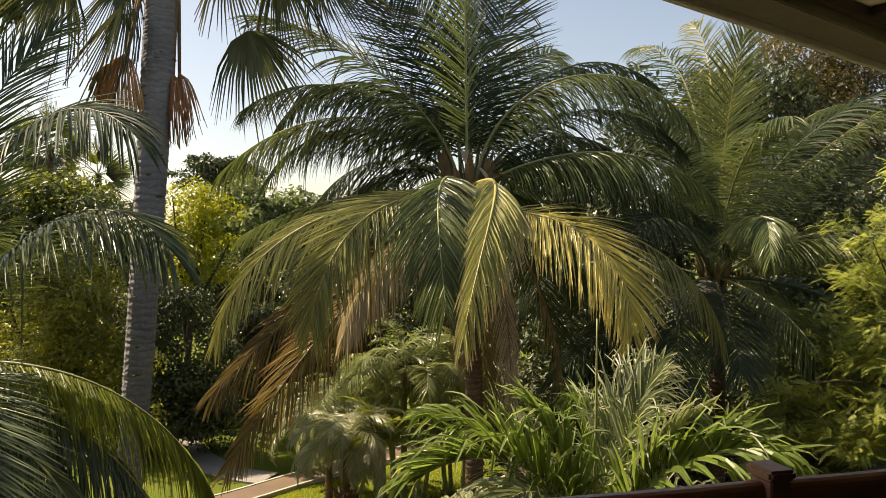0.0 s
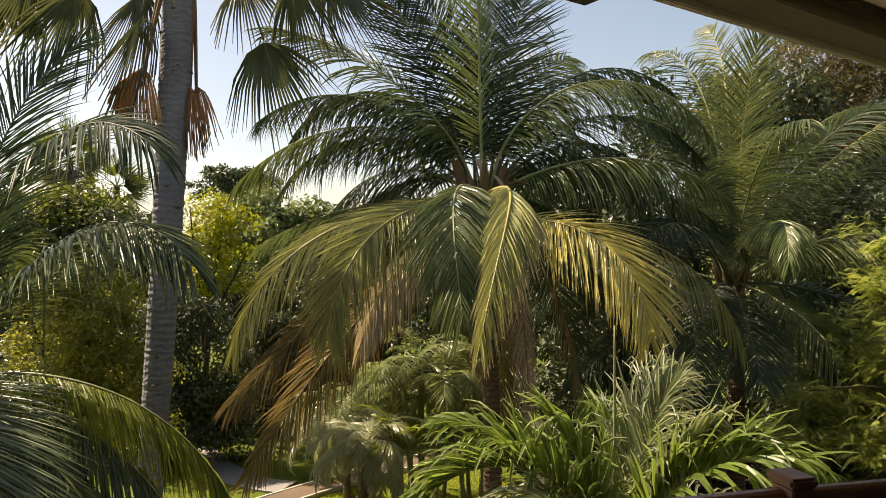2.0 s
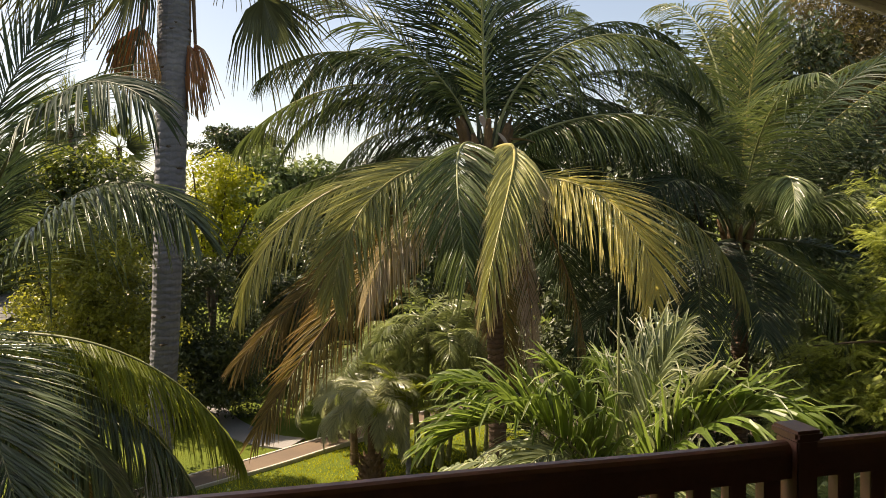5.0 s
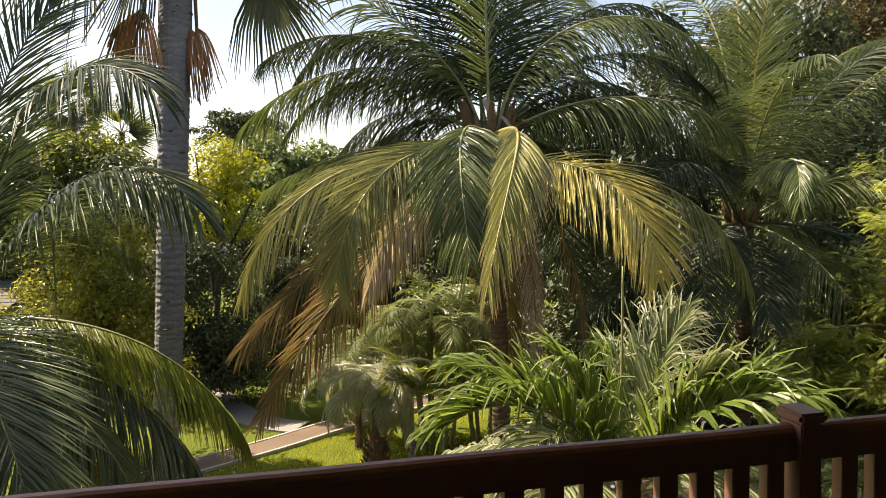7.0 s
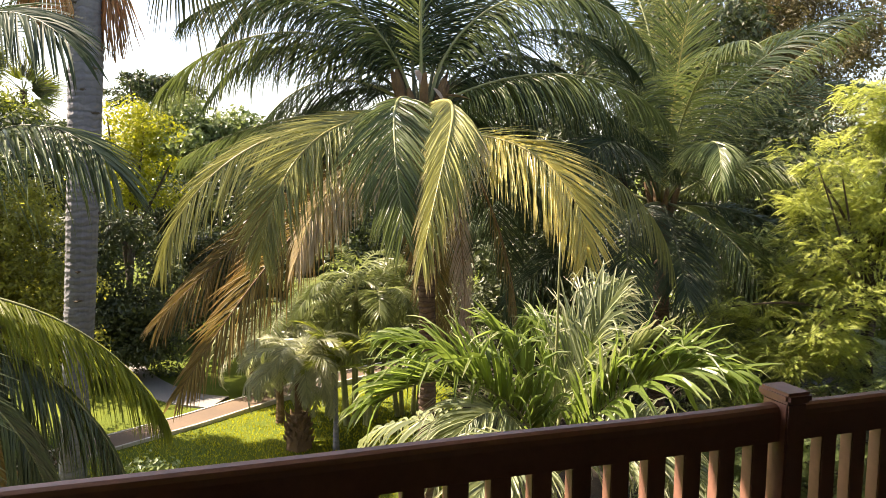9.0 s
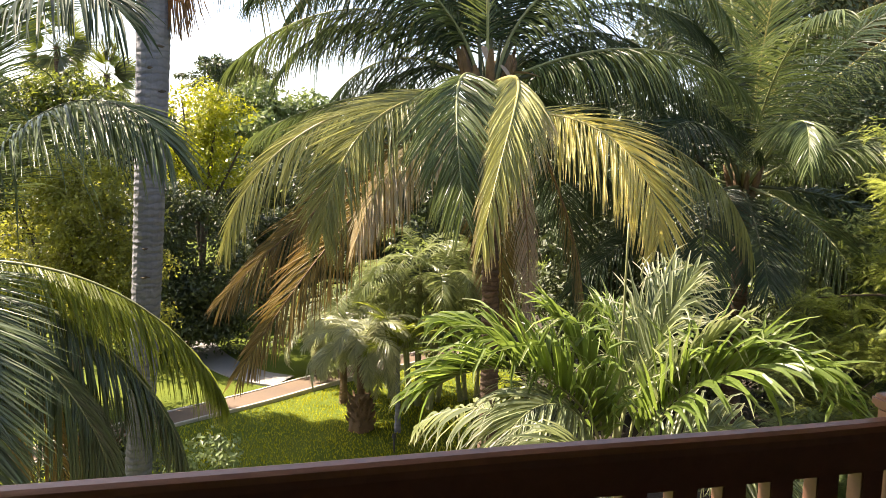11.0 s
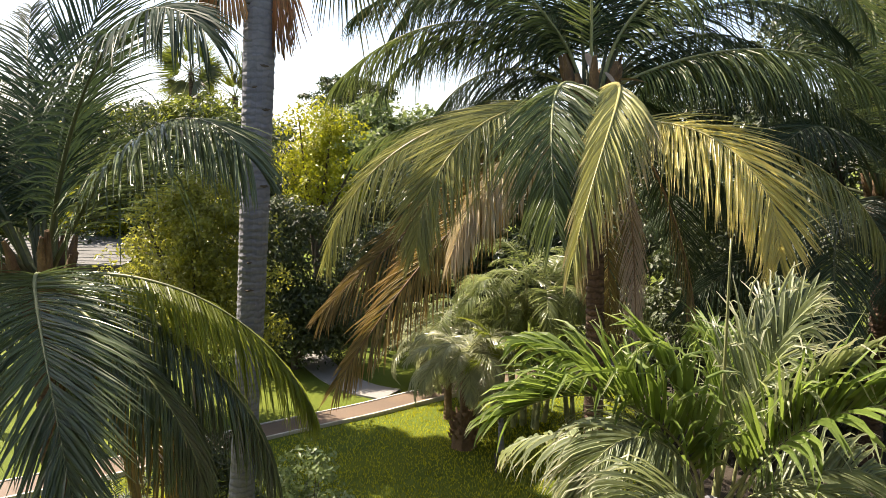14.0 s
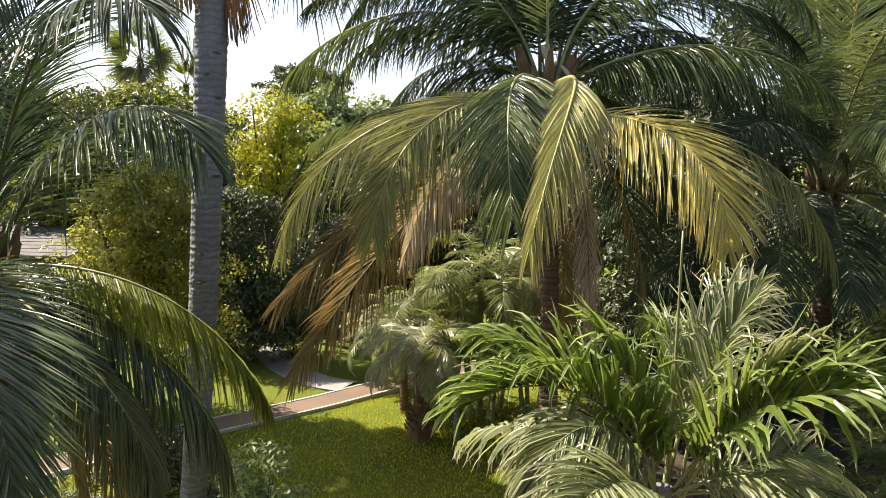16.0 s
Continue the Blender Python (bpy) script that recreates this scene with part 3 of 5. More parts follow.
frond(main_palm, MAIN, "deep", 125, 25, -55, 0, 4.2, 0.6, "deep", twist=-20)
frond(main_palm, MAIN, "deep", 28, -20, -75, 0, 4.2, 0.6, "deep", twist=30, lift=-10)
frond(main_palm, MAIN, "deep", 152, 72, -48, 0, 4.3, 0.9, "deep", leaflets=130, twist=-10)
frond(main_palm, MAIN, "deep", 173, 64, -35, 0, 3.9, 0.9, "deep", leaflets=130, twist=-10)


def crown_heart(palm, crown, size, seed):
    """Fibrous leaf bases round the growing point, and torn spathes."""
    rng = np.random.default_rng(seed)
    o = np.array(Vector(crown) - palm.location)
    for i in range(11):
        a = i * 2.4 + rng.random()
        out = np.array([math.cos(a), math.sin(a), 0])
        pts = [o + out * 0.03 * size + np.array([0, 0, -0.42 * size]), o + out * 0.13 * size + np.array([0, 0, -0.15 * size]), o + out * (0.2 + 0.1 * rng.random()) * size + np.array([0, 0, (0.1 + 0.25 * rng.random()) * size])]
        v, f = tube(smooth_line(pts, 7), np.array([0.05, 0.062, 0.06, 0.05, 0.04, 0.03, 0.012]) * size, 7)
        put("leaf_base", mesh("leaf_base", np.array(v) + rng.normal(0, 0.006, (len(v), 3)), f), FIBRE, palm)


def spathe(palm, at, way, length, width):
    """A dry boat-shaped husk."""
    n = 9
    way = np.array(way) / np.linalg.norm(way)
    c = np.cross(way, (0, 0, 1.0))
    c /= np.linalg.norm(c)
    v = []
    for i in range(n):
        s = i / (n - 1)
        w = width * math.sin(math.pi * min(1, s * 0.9 + 0.1)) ** 0.8
        mid = np.array(at) + way * length * s + np.array([0, 0, -0.25 * length * s * s])
        v += [mid - c * w + np.array([0, 0, 0.5 * w]), mid, mid + c * w + np.array([0, 0, 0.5 * w])]
    f = [(3 * i + j, 3 * i + j + 1, 3 * i + j + 4, 3 * i + j + 3) for i in range(n - 1) for j in (0, 1)]
    put("spathe", mesh("spathe", v, f, True), SPATHE, palm, "pale dry spathe")


crown_heart(main_palm, (0.37, 10.5, 5.78), 1.6, 7)
spathe(main_palm, (0.05, -0.55, 5.95), (0.5, -0.5, -0.6), 0.28, 0.05)
spathe(main_palm, (-0.17, -0.45, 6.2), (0.2, -0.7, -0.7), 0.22, 0.045)
spathe(main_palm, (-0.3, -0.3, 5.85), (-0.9, -0.5, -0.1), 0.5, 0.06)
spathe(main_palm, (0.15, -0.35, 5.85), (0.9, -0.5, 0.15), 0.5, 0.05)

# ---- second coconut palm behind ----
SECOND = (4.82, 13.0, 4.32)
second_palm = thing("coconut_palm", (4.9, 13.2, 0), "bright green coconut palm crowded by shrubs", "palm tree")
put("trunk", trunk_mesh("trunk", (0, 0, -0.05), (-0.08, -0.2, 4.3), 0.16, 0.13, 0.10, 0.05, 0.5, 12, 4, 0.10), BARK_COCO, second_palm)
frond(second_palm, SECOND, "green", -87.4, 88.0, 57.0, -0.6, 4.33, 0.2, "gold", lower=0.0, bend=1.29, leaflets=118, wide=0.0225, twist=0)
frond(second_palm, SECOND, "green", 0.6, 72.6, 25.8, -1.7, 4.96, 1.1, "gold", lower=0.0, bend=0.6, leaflets=118, wide=0.0225, longest=0.8)
frond(second_palm, SECOND, "green", -87.3, 36.9, -45.8, -27.8, 4.17, 0.8, "green", lower=0.0, bend=1.65, leaflets=118, wide=0.0225, longest=0.8)
frond(second_palm, SECOND, "green", 24.8, -2.5, -83.0, 9.2, 3.88, 0.6, "green", lower=0.0, bend=1.48, leaflets=118, wide=0.0225, longest=0.8, lift=-8, twist=20)
frond(second_palm, SECOND, "olive", 7.8, -22.2, -29.0, -3.4, 4.81, 0.5, "gold", lower=0.0, bend=1.54, leaflets=118, wide=0.0225, lift=-8, twist=30)
frond(second_palm, SECOND, "green", 15.8, 74.9, -13.2, 2.0, 5.49, 0.9, "green", lower=0.0, bend=1.55, leaflets=118, wide=0.0225, longest=0.7)
frond(second_palm, SECOND, "green", 30, 25, -22, 0, 5.0, 1.6, "green", lower=0.0, bend=1.2, leaflets=118, wide=0.0225, longest=0.9)
# Dark leaf on inner and rear fronds paints shaded gaps in this crown.
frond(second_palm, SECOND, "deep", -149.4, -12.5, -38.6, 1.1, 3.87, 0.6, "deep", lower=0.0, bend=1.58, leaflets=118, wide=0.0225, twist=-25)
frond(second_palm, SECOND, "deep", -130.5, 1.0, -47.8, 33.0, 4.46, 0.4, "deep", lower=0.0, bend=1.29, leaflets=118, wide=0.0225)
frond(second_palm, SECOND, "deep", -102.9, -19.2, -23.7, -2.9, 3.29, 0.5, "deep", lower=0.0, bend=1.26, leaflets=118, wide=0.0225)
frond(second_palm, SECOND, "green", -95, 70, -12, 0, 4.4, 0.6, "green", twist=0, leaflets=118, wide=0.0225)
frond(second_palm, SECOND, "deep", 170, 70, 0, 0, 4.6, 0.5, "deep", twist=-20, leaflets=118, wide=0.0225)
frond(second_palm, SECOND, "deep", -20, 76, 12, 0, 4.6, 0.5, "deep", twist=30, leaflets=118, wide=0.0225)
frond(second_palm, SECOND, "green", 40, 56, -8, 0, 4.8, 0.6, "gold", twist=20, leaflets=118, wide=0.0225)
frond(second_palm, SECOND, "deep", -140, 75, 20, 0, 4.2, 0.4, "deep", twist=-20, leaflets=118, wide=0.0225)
frond(second_palm, SECOND, "green", -30, 40, -50, 0, 4.2, 0.5, "green", twist=20, leaflets=118, wide=0.0225)
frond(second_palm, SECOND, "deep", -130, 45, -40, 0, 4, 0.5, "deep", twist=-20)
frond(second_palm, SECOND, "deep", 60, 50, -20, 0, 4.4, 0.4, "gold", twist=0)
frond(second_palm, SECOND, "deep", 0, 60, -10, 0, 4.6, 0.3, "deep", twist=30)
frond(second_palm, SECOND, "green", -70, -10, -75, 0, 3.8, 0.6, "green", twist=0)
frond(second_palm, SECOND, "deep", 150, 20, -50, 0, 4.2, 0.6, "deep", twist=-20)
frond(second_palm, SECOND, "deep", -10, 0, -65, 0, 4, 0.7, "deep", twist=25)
frond(second_palm, SECOND, "green", 105.4, 88.0, 1.9, 1.2, 6.00, 0.5, "green", bend=2.20, twist=-25)
frond(second_palm, SECOND, "olive", 65.1, 88.0, 24.6, 23.4, 6.00, 0.3, "gold", bend=1.99, twist=-30)
frond(second_palm, SECOND, "green", 165, 84, 25, 0, 4.9, 0.5, "green", twist=-30)
crown_heart(second_palm, (4.82, 13.0, 4.35), 1.2, 8)

# ---- coconut palm near the balcony ----
LEFT = (-4.91, 7.0, 3.76)
left_palm = thing("coconut_palm", (-5.0, 7.1, 0), "dark green coconut palm with arching glossy fronds", "palm tree")
put("trunk", trunk_mesh("trunk", (0, 0, -0.05), (0.09, -0.1, 3.76), 0.17, 0.14, 0.10, 0.06, 0.5, 14, 5, 0.10), BARK_COCO, left_palm)
# Blue-green carries the shade on these fronds, lime the sun shining through one.
frond(left_palm, LEFT, "blue", -54.1, 10.0, -43.8, 11.5, 3.73, 0.18, "green", lower=0.0, bend=1.31, wide=0.021, leaflets=180, longest=1.0, angle=54)
frond(left_palm, LEFT, "blue", -35.2, -17.2, -87.8, 36.6, 2.94, 0.8, "green", lower=0, bend=2.20, wide=0.021, leaflets=165, longest=0.95, angle=52, lift=-8, twist=10)
frond(left_palm, LEFT, "blue", -9.9, -14.0, -78.0, 8.2, 3.12, 1.1, "green", lower=0.0, bend=1.91, wide=0.021, leaflets=160, longest=0.95, angle=52, lift=-5)
frond(left_palm, LEFT, "lime", 1.1, 4.3, -64.3, -1.0, 3.07, 1.0, "green", lower=0.0, bend=1.35, wide=0.0205, leaflets=156, longest=0.95, angle=52, lift=-4)
frond(left_palm, LEFT, "blue", -18.7, 49.4, -37.2, -17.2, 3.75, 0.4, "deep", lower=0, bend=1.77, wide=0.022, leaflets=130, longest=1.1, angle=44, lift=-8, twist=15)
# Dark leaf colour stands in for backlighting on these raised fronds.
frond(left_palm, LEFT, "deep", -27.5, 71.2, -31.7, -10.0, 4.32, 0.5, "deep", lower=0.0, bend=1.48, wide=0.022, leaflets=104, longest=1.05, angle=52, twist=30)
frond(left_palm, LEFT, "deep", 54.4, 88.0, 45.1, 0.5, 3.82, 0.2, "deep", lower=0.0, bend=1.51, wide=0.022, leaflets=100, longest=0.95, angle=52, twist=35)
frond(left_palm, LEFT, "deep", 133.8, 67.7, 28, -10, 4.11, 0.15, "deep", wide=0.022, leaflets=74, longest=0.95, angle=50, lower=-0.05, bend=1.32, twist=-20)
frond(left_palm, LEFT, "deep", 142.2, 64.9, -0, -4.6, 3.78, 0.35, "deep", wide=0.022, leaflets=74, longest=0.95, angle=50, lower=-0.05, bend=1.31, twist=-40)
frond(left_palm, LEFT, "green", 148.6, 45.3, -17.9, -5.9, 3.75, 0.35, "green", wide=0.022, leaflets=74, longest=0.95, angle=50, lower=-0.06, bend=1.31, twist=-40)
frond(left_palm, LEFT, "green", 161.8, -9.6, -41.2, -2.6, 3.72, 0.35, "green", wide=0.022, leaflets=74, longest=0.95, angle=50, lower=-0.06, bend=1.31)
frond(left_palm, LEFT, "rust", 51.6, -67.8, -87.6, 1.3, 2.74, 1, "brown", wide=0.022, leaflets=74, longest=0.95, angle=50, lower=-0, bend=1.33)
frond(left_palm, LEFT, "green", 107.8, 88, -24.8, -0.3, 3.22, 0.35, "green", wide=0.022, leaflets=74, longest=0.95, angle=50, lower=-0.04, bend=0.7, twist=-30)
# Fronds mostly out of view, added to shade the palm's front frond.
frond(left_palm, LEFT, "deep", 175, 58, -12, 0, 3.8, 0.4, "deep", twist=0)
frond(left_palm, LEFT, "deep", 200, 48, -22, 0, 3.8, 0.4, "deep", twist=0)
frond(left_palm, LEFT, "deep", 188, 72, 8, 0, 3.9, 0.3, "deep", twist=0)
frond(left_palm, LEFT, "deep", 218, 40, -32, 0, 3.6, 0.4, "deep", twist=0)
frond(left_palm, LEFT, "green", 150, 35, -35, 0, 3.8, 0.4, "green", twist=0)
frond(left_palm, LEFT, "deep", 232, 62, -5, 0, 3.2, 0.4, "deep", twist=0)
frond(left_palm, LEFT, "rust", -8, -42, -82, 0, 2.6, 0.9, "brown", twist=10, wide=0.022, leaflets=70, longest=0.7, gaps=0.15)
frond(left_palm, LEFT, "brown", 16, -48, -84, 0, 2.7, 0.9, "brown", twist=0, wide=0.022, leaflets=60, longest=0.6, gaps=0.2)
frond(left_palm, LEFT, "deep", 120, 75, 20, 0, 3.8, 0.2, "deep", twist=-20, wide=0.022, leaflets=74, longest=0.95, angle=50)
frond(left_palm, LEFT, "deep", 160, 25, -50, 0, 3.8, 0.4, "deep", twist=-30, wide=0.022, leaflets=74, longest=0.95, angle=50)
frond(left_palm, LEFT, "blue", -82, -12, -82, 0, 3.2, 0.5, "green", wide=0.02, leaflets=130, longest=0.95)
frond(left_palm, LEFT, "blue", 235, -8, -76, 0, 3.3, 0.5, "green", wide=0.02, leaflets=130, longest=0.95)
frond(left_palm, LEFT, "deep", 200, -25, -84, 0, 3.1, 0.5, "deep", wide=0.02, leaflets=120, longest=0.95)
frond(left_palm, LEFT, "deep", 120, -25, -84, 0, 3.0, 0.6, "deep", wide=0.02, leaflets=120, longest=0.95)
crown_heart(left_palm, (-4.91, 7.0, 3.76), 1.4, 9)

# ---- unseen tall coconut palms at the garden's side, added to shade lawn and near palm ----
for k, (foot, top) in enumerate((((-16.0, 12.5, 0), (-10.33, 13.6, 10.4)), ((-11.2, 6.0, 0), (-9.8, 6.3, 10.4)))):
    shade_palm = thing("coconut_palm", foot, "unseen tall coconut palm added to shade the lawn and near palm", "palm tree", "tall coconut palms")
    put("trunk", trunk_mesh("trunk", (0, 0, -0.05), Vector(top) - Vector(foot), 0.18, 0.12, 0.12, 0.1, 0.5, 12, 15 + k, 0.08), BARK_COCO, shade_palm)
    for i in range(44):
        frond(shade_palm, top, "deep" if i % 3 else "green", (i * 137.5 + 40 * k) % 360 - 180, 75 - 1.6 * i, 5 - 1.1 * i, 0, 2.25 - 0.65 * k, 0.6, "deep", leaflets=80, wide=0.08)
    crown_heart(shade_palm, top, 1.0, 19 + k)

# ---- young broad-leaved palm below the railing ----
NEAR = (1.02, 5.2, 2.76)
near_palm = thing("adonidia_palm", (1.05, 5.25, 0), "young palm with broad bright green, partly pale leaflets", "palm tree")
put("trunk", trunk_mesh("trunk", (0, 0, -0.05), (-0.03, -0.05, 2.8), 0.075, 0.055, 0.12, 0.03, 0.5, 12, 6, 0.04), BARK_FAN, near_palm)
frond(near_palm, NEAR, "broad", 185.3, 84.5, -33.9, 1.0, 1.5, 0.15, "green", lower=0.0, bend=1.0, leaflets=44, longest=0.6, wide=0.036, kink=1.2, start=0.16, tip_len=0.55, offset=0.05, angle=60, lift=68, twist=-10)
frond(near_palm, NEAR, "broad", -9.5, 60.5, -47.4, -0.9, 1.61, 0.12, "green", lower=0.0, bend=1.82, leaflets=44, longest=0.6, wide=0.036, kink=1.2, start=0.16, tip_len=0.55, offset=0.05, angle=60, lift=70, twist=8)
frond(near_palm, NEAR, "broad", -160, 86, 48, 0, 1.05, 0.1, "green", lower=0.0, bend=1.26, leaflets=26, longest=0.6, wide=0.042, kink=1.2, start=0.16, tip_len=0.55, offset=0.05, angle=34, lift=25)
frond(near_palm, NEAR, "pale", 52.6, 69.5, -7.8, 4.3, 1.94, 0.15, "green", lower=0.0, bend=1.41, leaflets=64, longest=0.6, wide=0.024, kink=1.2, start=0.16, tip_len=0.55, offset=0.05, angle=44, lift=30, twist=30)
frond(near_palm, NEAR, "pale", -146, 62.6, -70.6, 8.3, 1.24, 0.5, "green", lower=0.0, bend=1.92, leaflets=64, longest=0.6, wide=0.024, kink=1.2, start=0.16, tip_len=0.55, offset=0.05, angle=54, lift=-5, twist=-30)
frond(near_palm, NEAR, "pale", -25, 35, -65, 0, 1.3, 0.5, "green", lower=0.0, bend=1.59, leaflets=64, longest=0.6, wide=0.024, kink=1.2, start=0.16, tip_len=0.55, offset=0.05, angle=54, lift=0)
frond(near_palm, NEAR, "pale", 27.1, 23.7, -47.3, 8.2, 1.7, 0.32, "green", leaflets=64, longest=0.6, wide=0.024, kink=1.2, start=0.16, lift=24, tip_len=0.55, angle=50, offset=0.05, limp=0.12, lower=-0.08, bend=1.38, twist=35)
frond(near_palm, NEAR, "broad", 69.3, 52.3, -22.5, 30.7, 1.9, 0.32, "green", leaflets=64, longest=0.6, wide=0.024, kink=1.2, start=0.16, lift=62, tip_len=0.55, angle=50, offset=0.05, limp=0.12, lower=0.01, bend=1.38, twist=10)
frond(near_palm, NEAR, "pale", -116.7, 38.5, -9.8, 2.2, 1.76, 0.6, "green", leaflets=64, longest=0.6, wide=0.024, kink=1.2, start=0.16, lift=24, tip_len=0.55, angle=50, offset=0.05, limp=0.12, lower=-0.06, bend=1.29, twist=-25)
frond(near_palm, NEAR, "pale", 20, 84, 52, 0, 1.35, 0.2, "green", twist=20, leaflets=24, longest=0.42, wide=0.03, kink=1.5, start=0.4, lift=35, limp=0.2, angle=40)
frond(near_palm, NEAR, "pale", -10, 76, 35, 0, 1.2, 0.2, "green", twist=-30, leaflets=24, longest=0.40, wide=0.03, kink=1.5, start=0.4, lift=35, limp=0.2, angle=40)
frond(near_palm, NEAR, "broad", -20, 70, -10, 0, 1.5, 0.5, "green", twist=20, leaflets=30, longest=0.5, wide=0.034, kink=1.3, start=0.18, lift=30, limp=0.15)
frond(near_palm, NEAR, "broad", 175, 75, 0, 0, 1.5, 0.5, "green", twist=-20, leaflets=30, longest=0.5, wide=0.034, kink=1.3, start=0.18, lift=30, limp=0.15)
frond(near_palm, NEAR, "pale", 0, 10, -50, 0, 1.7, 0.6, "green", twist=20, leaflets=30, longest=0.5, wide=0.034, kink=1.3, start=0.18, lift=10, limp=0.1)
frond(near_palm, NEAR, "pale", 140, 20, -40, 0, 1.7, 0.6, "green", twist=-20, leaflets=30, longest=0.5, wide=0.034, kink=1.3, start=0.18, lift=10, limp=0.1)
sv, sf = tube(smooth_line([(0.0, 0, 2.75), (0.02, 0.0, 3.4), (0.03, -0.01, 4.35)], 10), np.linspace(0.017, 0.006, 10), 6)
put("spear_leaf", mesh("spear_leaf", sv, sf, True), RIB["green"], near_palm, "unopened upright spear leaf")


# ---- tall fan palm ----
def fan_leaf_mesh(seed, radius, spread, segments=34, droop=0.3, split=0.42, cup=0.3):
    """A fan leaf in the xz-plane: the hub at the origin, the blade pointing along -z; segments joined near the hub."""
    rng = np.random.default_rng(seed)
    v, f, along = [], [], []
    half = radians(spread) / segments
    for i in range(segments):
        a = radians(spread) * ((i + 0.5) / segments - 0.5)
        ln = radius * (1 - 0.28 * abs(a) / radians(spread) * 2) * rng.normal(1, 0.11)
        dr = droop * (0.5 + 1.2 * rng.random() + 0.8 * abs(a))
        b = len(v)
        stations = ((0.04, 1.0), (split, 1.0), (0.5 * (1 + split), 0.55), (1.0, 0.08))
        for s, w in stations:
            r = ln * s
            hw = math.tan(half) * min(r, radius * split * 1.02) * w
            bend = dr * max(0, s - split * 0.8) ** 2 * ln
            cx, cz = math.sin(a), -math.cos(a)
            px, pz = cz, -cx
            mid_y = cup * radius * (1 - math.cos(a)) - bend * 0.3 + 0.05 * radius * s * math.sin(7 * a + seed)
            for k in (-1, 0, 1):
                v.append((cx * r + px * hw * k, mid_y + (0.02 * radius * s if k == 0 else 0), cz * r + pz * hw * k - bend))
                along.append(s)
        for j in range(len(stations) - 1):
            o = b + 3 * j
            f += [(o, o + 1, o + 4, o + 3), (o + 1, o + 2, o + 5, o + 4)]
    return mesh("fan_leaf", v, f, False, along)


fan_palm = thing("fan_palm", (-4.05, 9.14, 0), "tall fan palm with grey ringed trunk and dead leaf skirt", "palm tree")
put("trunk", trunk_mesh("trunk", (0, 0, -0.05), (0.66, 0, 9.1), 0.150, 0.205, 0.085, 0.05, 0.35, 18, 11, 0.026), BARK_FAN, fan_palm)
HEAD = Vector((-3.42, 9.14, 8.9))
rng_k = np.random.default_rng(27)
for i in range(16):
    z = rng_k.uniform(3.2, 8.2)
    mid, r = 0.66 * z / 9.1, 0.150 + 0.055 * z / 9.1
    a0, da = rng_k.uniform(-3.0, 0.2), rng_k.uniform(0.25, 0.7)
    arc = [(mid + math.cos(a0 + da * q / 5) * (r + 0.006) + 0.05 * math.sin(math.pi * z / 9.1), math.sin(a0 + da * q / 5) * (r + 0.006), z + rng_k.normal(0, 0.004)) for q in range(6)]
    kv, kf = tube(arc, [0.004, 0.012, 0.017, 0.015, 0.01, 0.003], 5)
    put("leaf_scar", mesh("leaf_scar", kv, kf), WOOD_BARK, fan_palm, "dark torn leaf scar")


def fan_leaf(hub, turn, radius, spread, style="fan", tilt=0.0, yaw=0.0, seed=1, sag=0.25, start=None, droop=0.6, split=0.33):
    """A fan leaf with its stalk. turn: which way the blade points, 0 straight down, positive to the right; tilt: towards the viewer; yaw: turned about the upright."""
    hub = Vector(hub)
    m = Matrix.Translation(hub - fan_palm.location) @ pose(0, 0, 0, tilt, -turn, 0) @ pose(0, 0, 0, 0, 0, yaw)
    leaf = put("fan_leaf", fan_leaf_mesh(seed, radius, spread, droop=droop, split=split), LEAF[style], fan_palm, m=m)
    a = np.array(start if start is not None else HEAD) - np.array(fan_palm.location)
    b = np.array(hub - fan_palm.location)
    mid = (a + b) / 2 + np.array([0, 0, sag])
    pts = smooth_line([a, mid, b], 12)
    sv, sf = tube(pts, np.linspace(0.028, 0.014, 12), 6)
    put("leaf_stalk", mesh("leaf_stalk", sv, sf, True), RIB["brown" if style == "skirt" else "deep"], fan_palm)


fan_leaf((-4.44, 8.6, 8.04), -28, 1.01, 123, seed=21, tilt=8, yaw=10, sag=0.5)
fan_leaf((-3.74, 8.7, 7.76), -20, 0.84, 123, seed=22, tilt=10, yaw=-25, sag=0.35)
fan_leaf((-2.30, 8.8, 7.46), 12, 0.99, 135.3, seed=23, tilt=12, yaw=12, sag=0.7)
fan_leaf((-1.95, 8.7, 8.2), 14, 0.92, 131.2, seed=24, tilt=15, yaw=-20, sag=0.6)
fan_leaf((-1.55, 9.3, 8.4), 30, 0.97, 123, seed=25, tilt=-10, yaw=20, sag=0.6)
fan_leaf((-5.25, 9.0, 8.42), -35, 0.97, 123, seed=26, tilt=5, yaw=25, sag=0.6)
fan_leaf((-4.10, 9.5, 8.35), -14, 0.79, 123, seed=27, tilt=0, yaw=-10, sag=0.4)
fan_leaf((-2.9, 9.9, 8.7), 20, 0.97, 123, seed=28, tilt=-20, yaw=10, sag=0.5)
fan_leaf((-3.3, 8.1, 9.3), 5, 0.97, 131.2, seed=29, tilt=30, yaw=10, sag=0.5)
fan_leaf((-4.6, 9.6, 9.2), -60, 0.97, 131.2, seed=30, tilt=0, yaw=10, sag=0.4)
fan_leaf((-2.2, 9.3, 9.3), 60, 0.97, 131.2, seed=31, tilt=0, yaw=-10, sag=0.4)
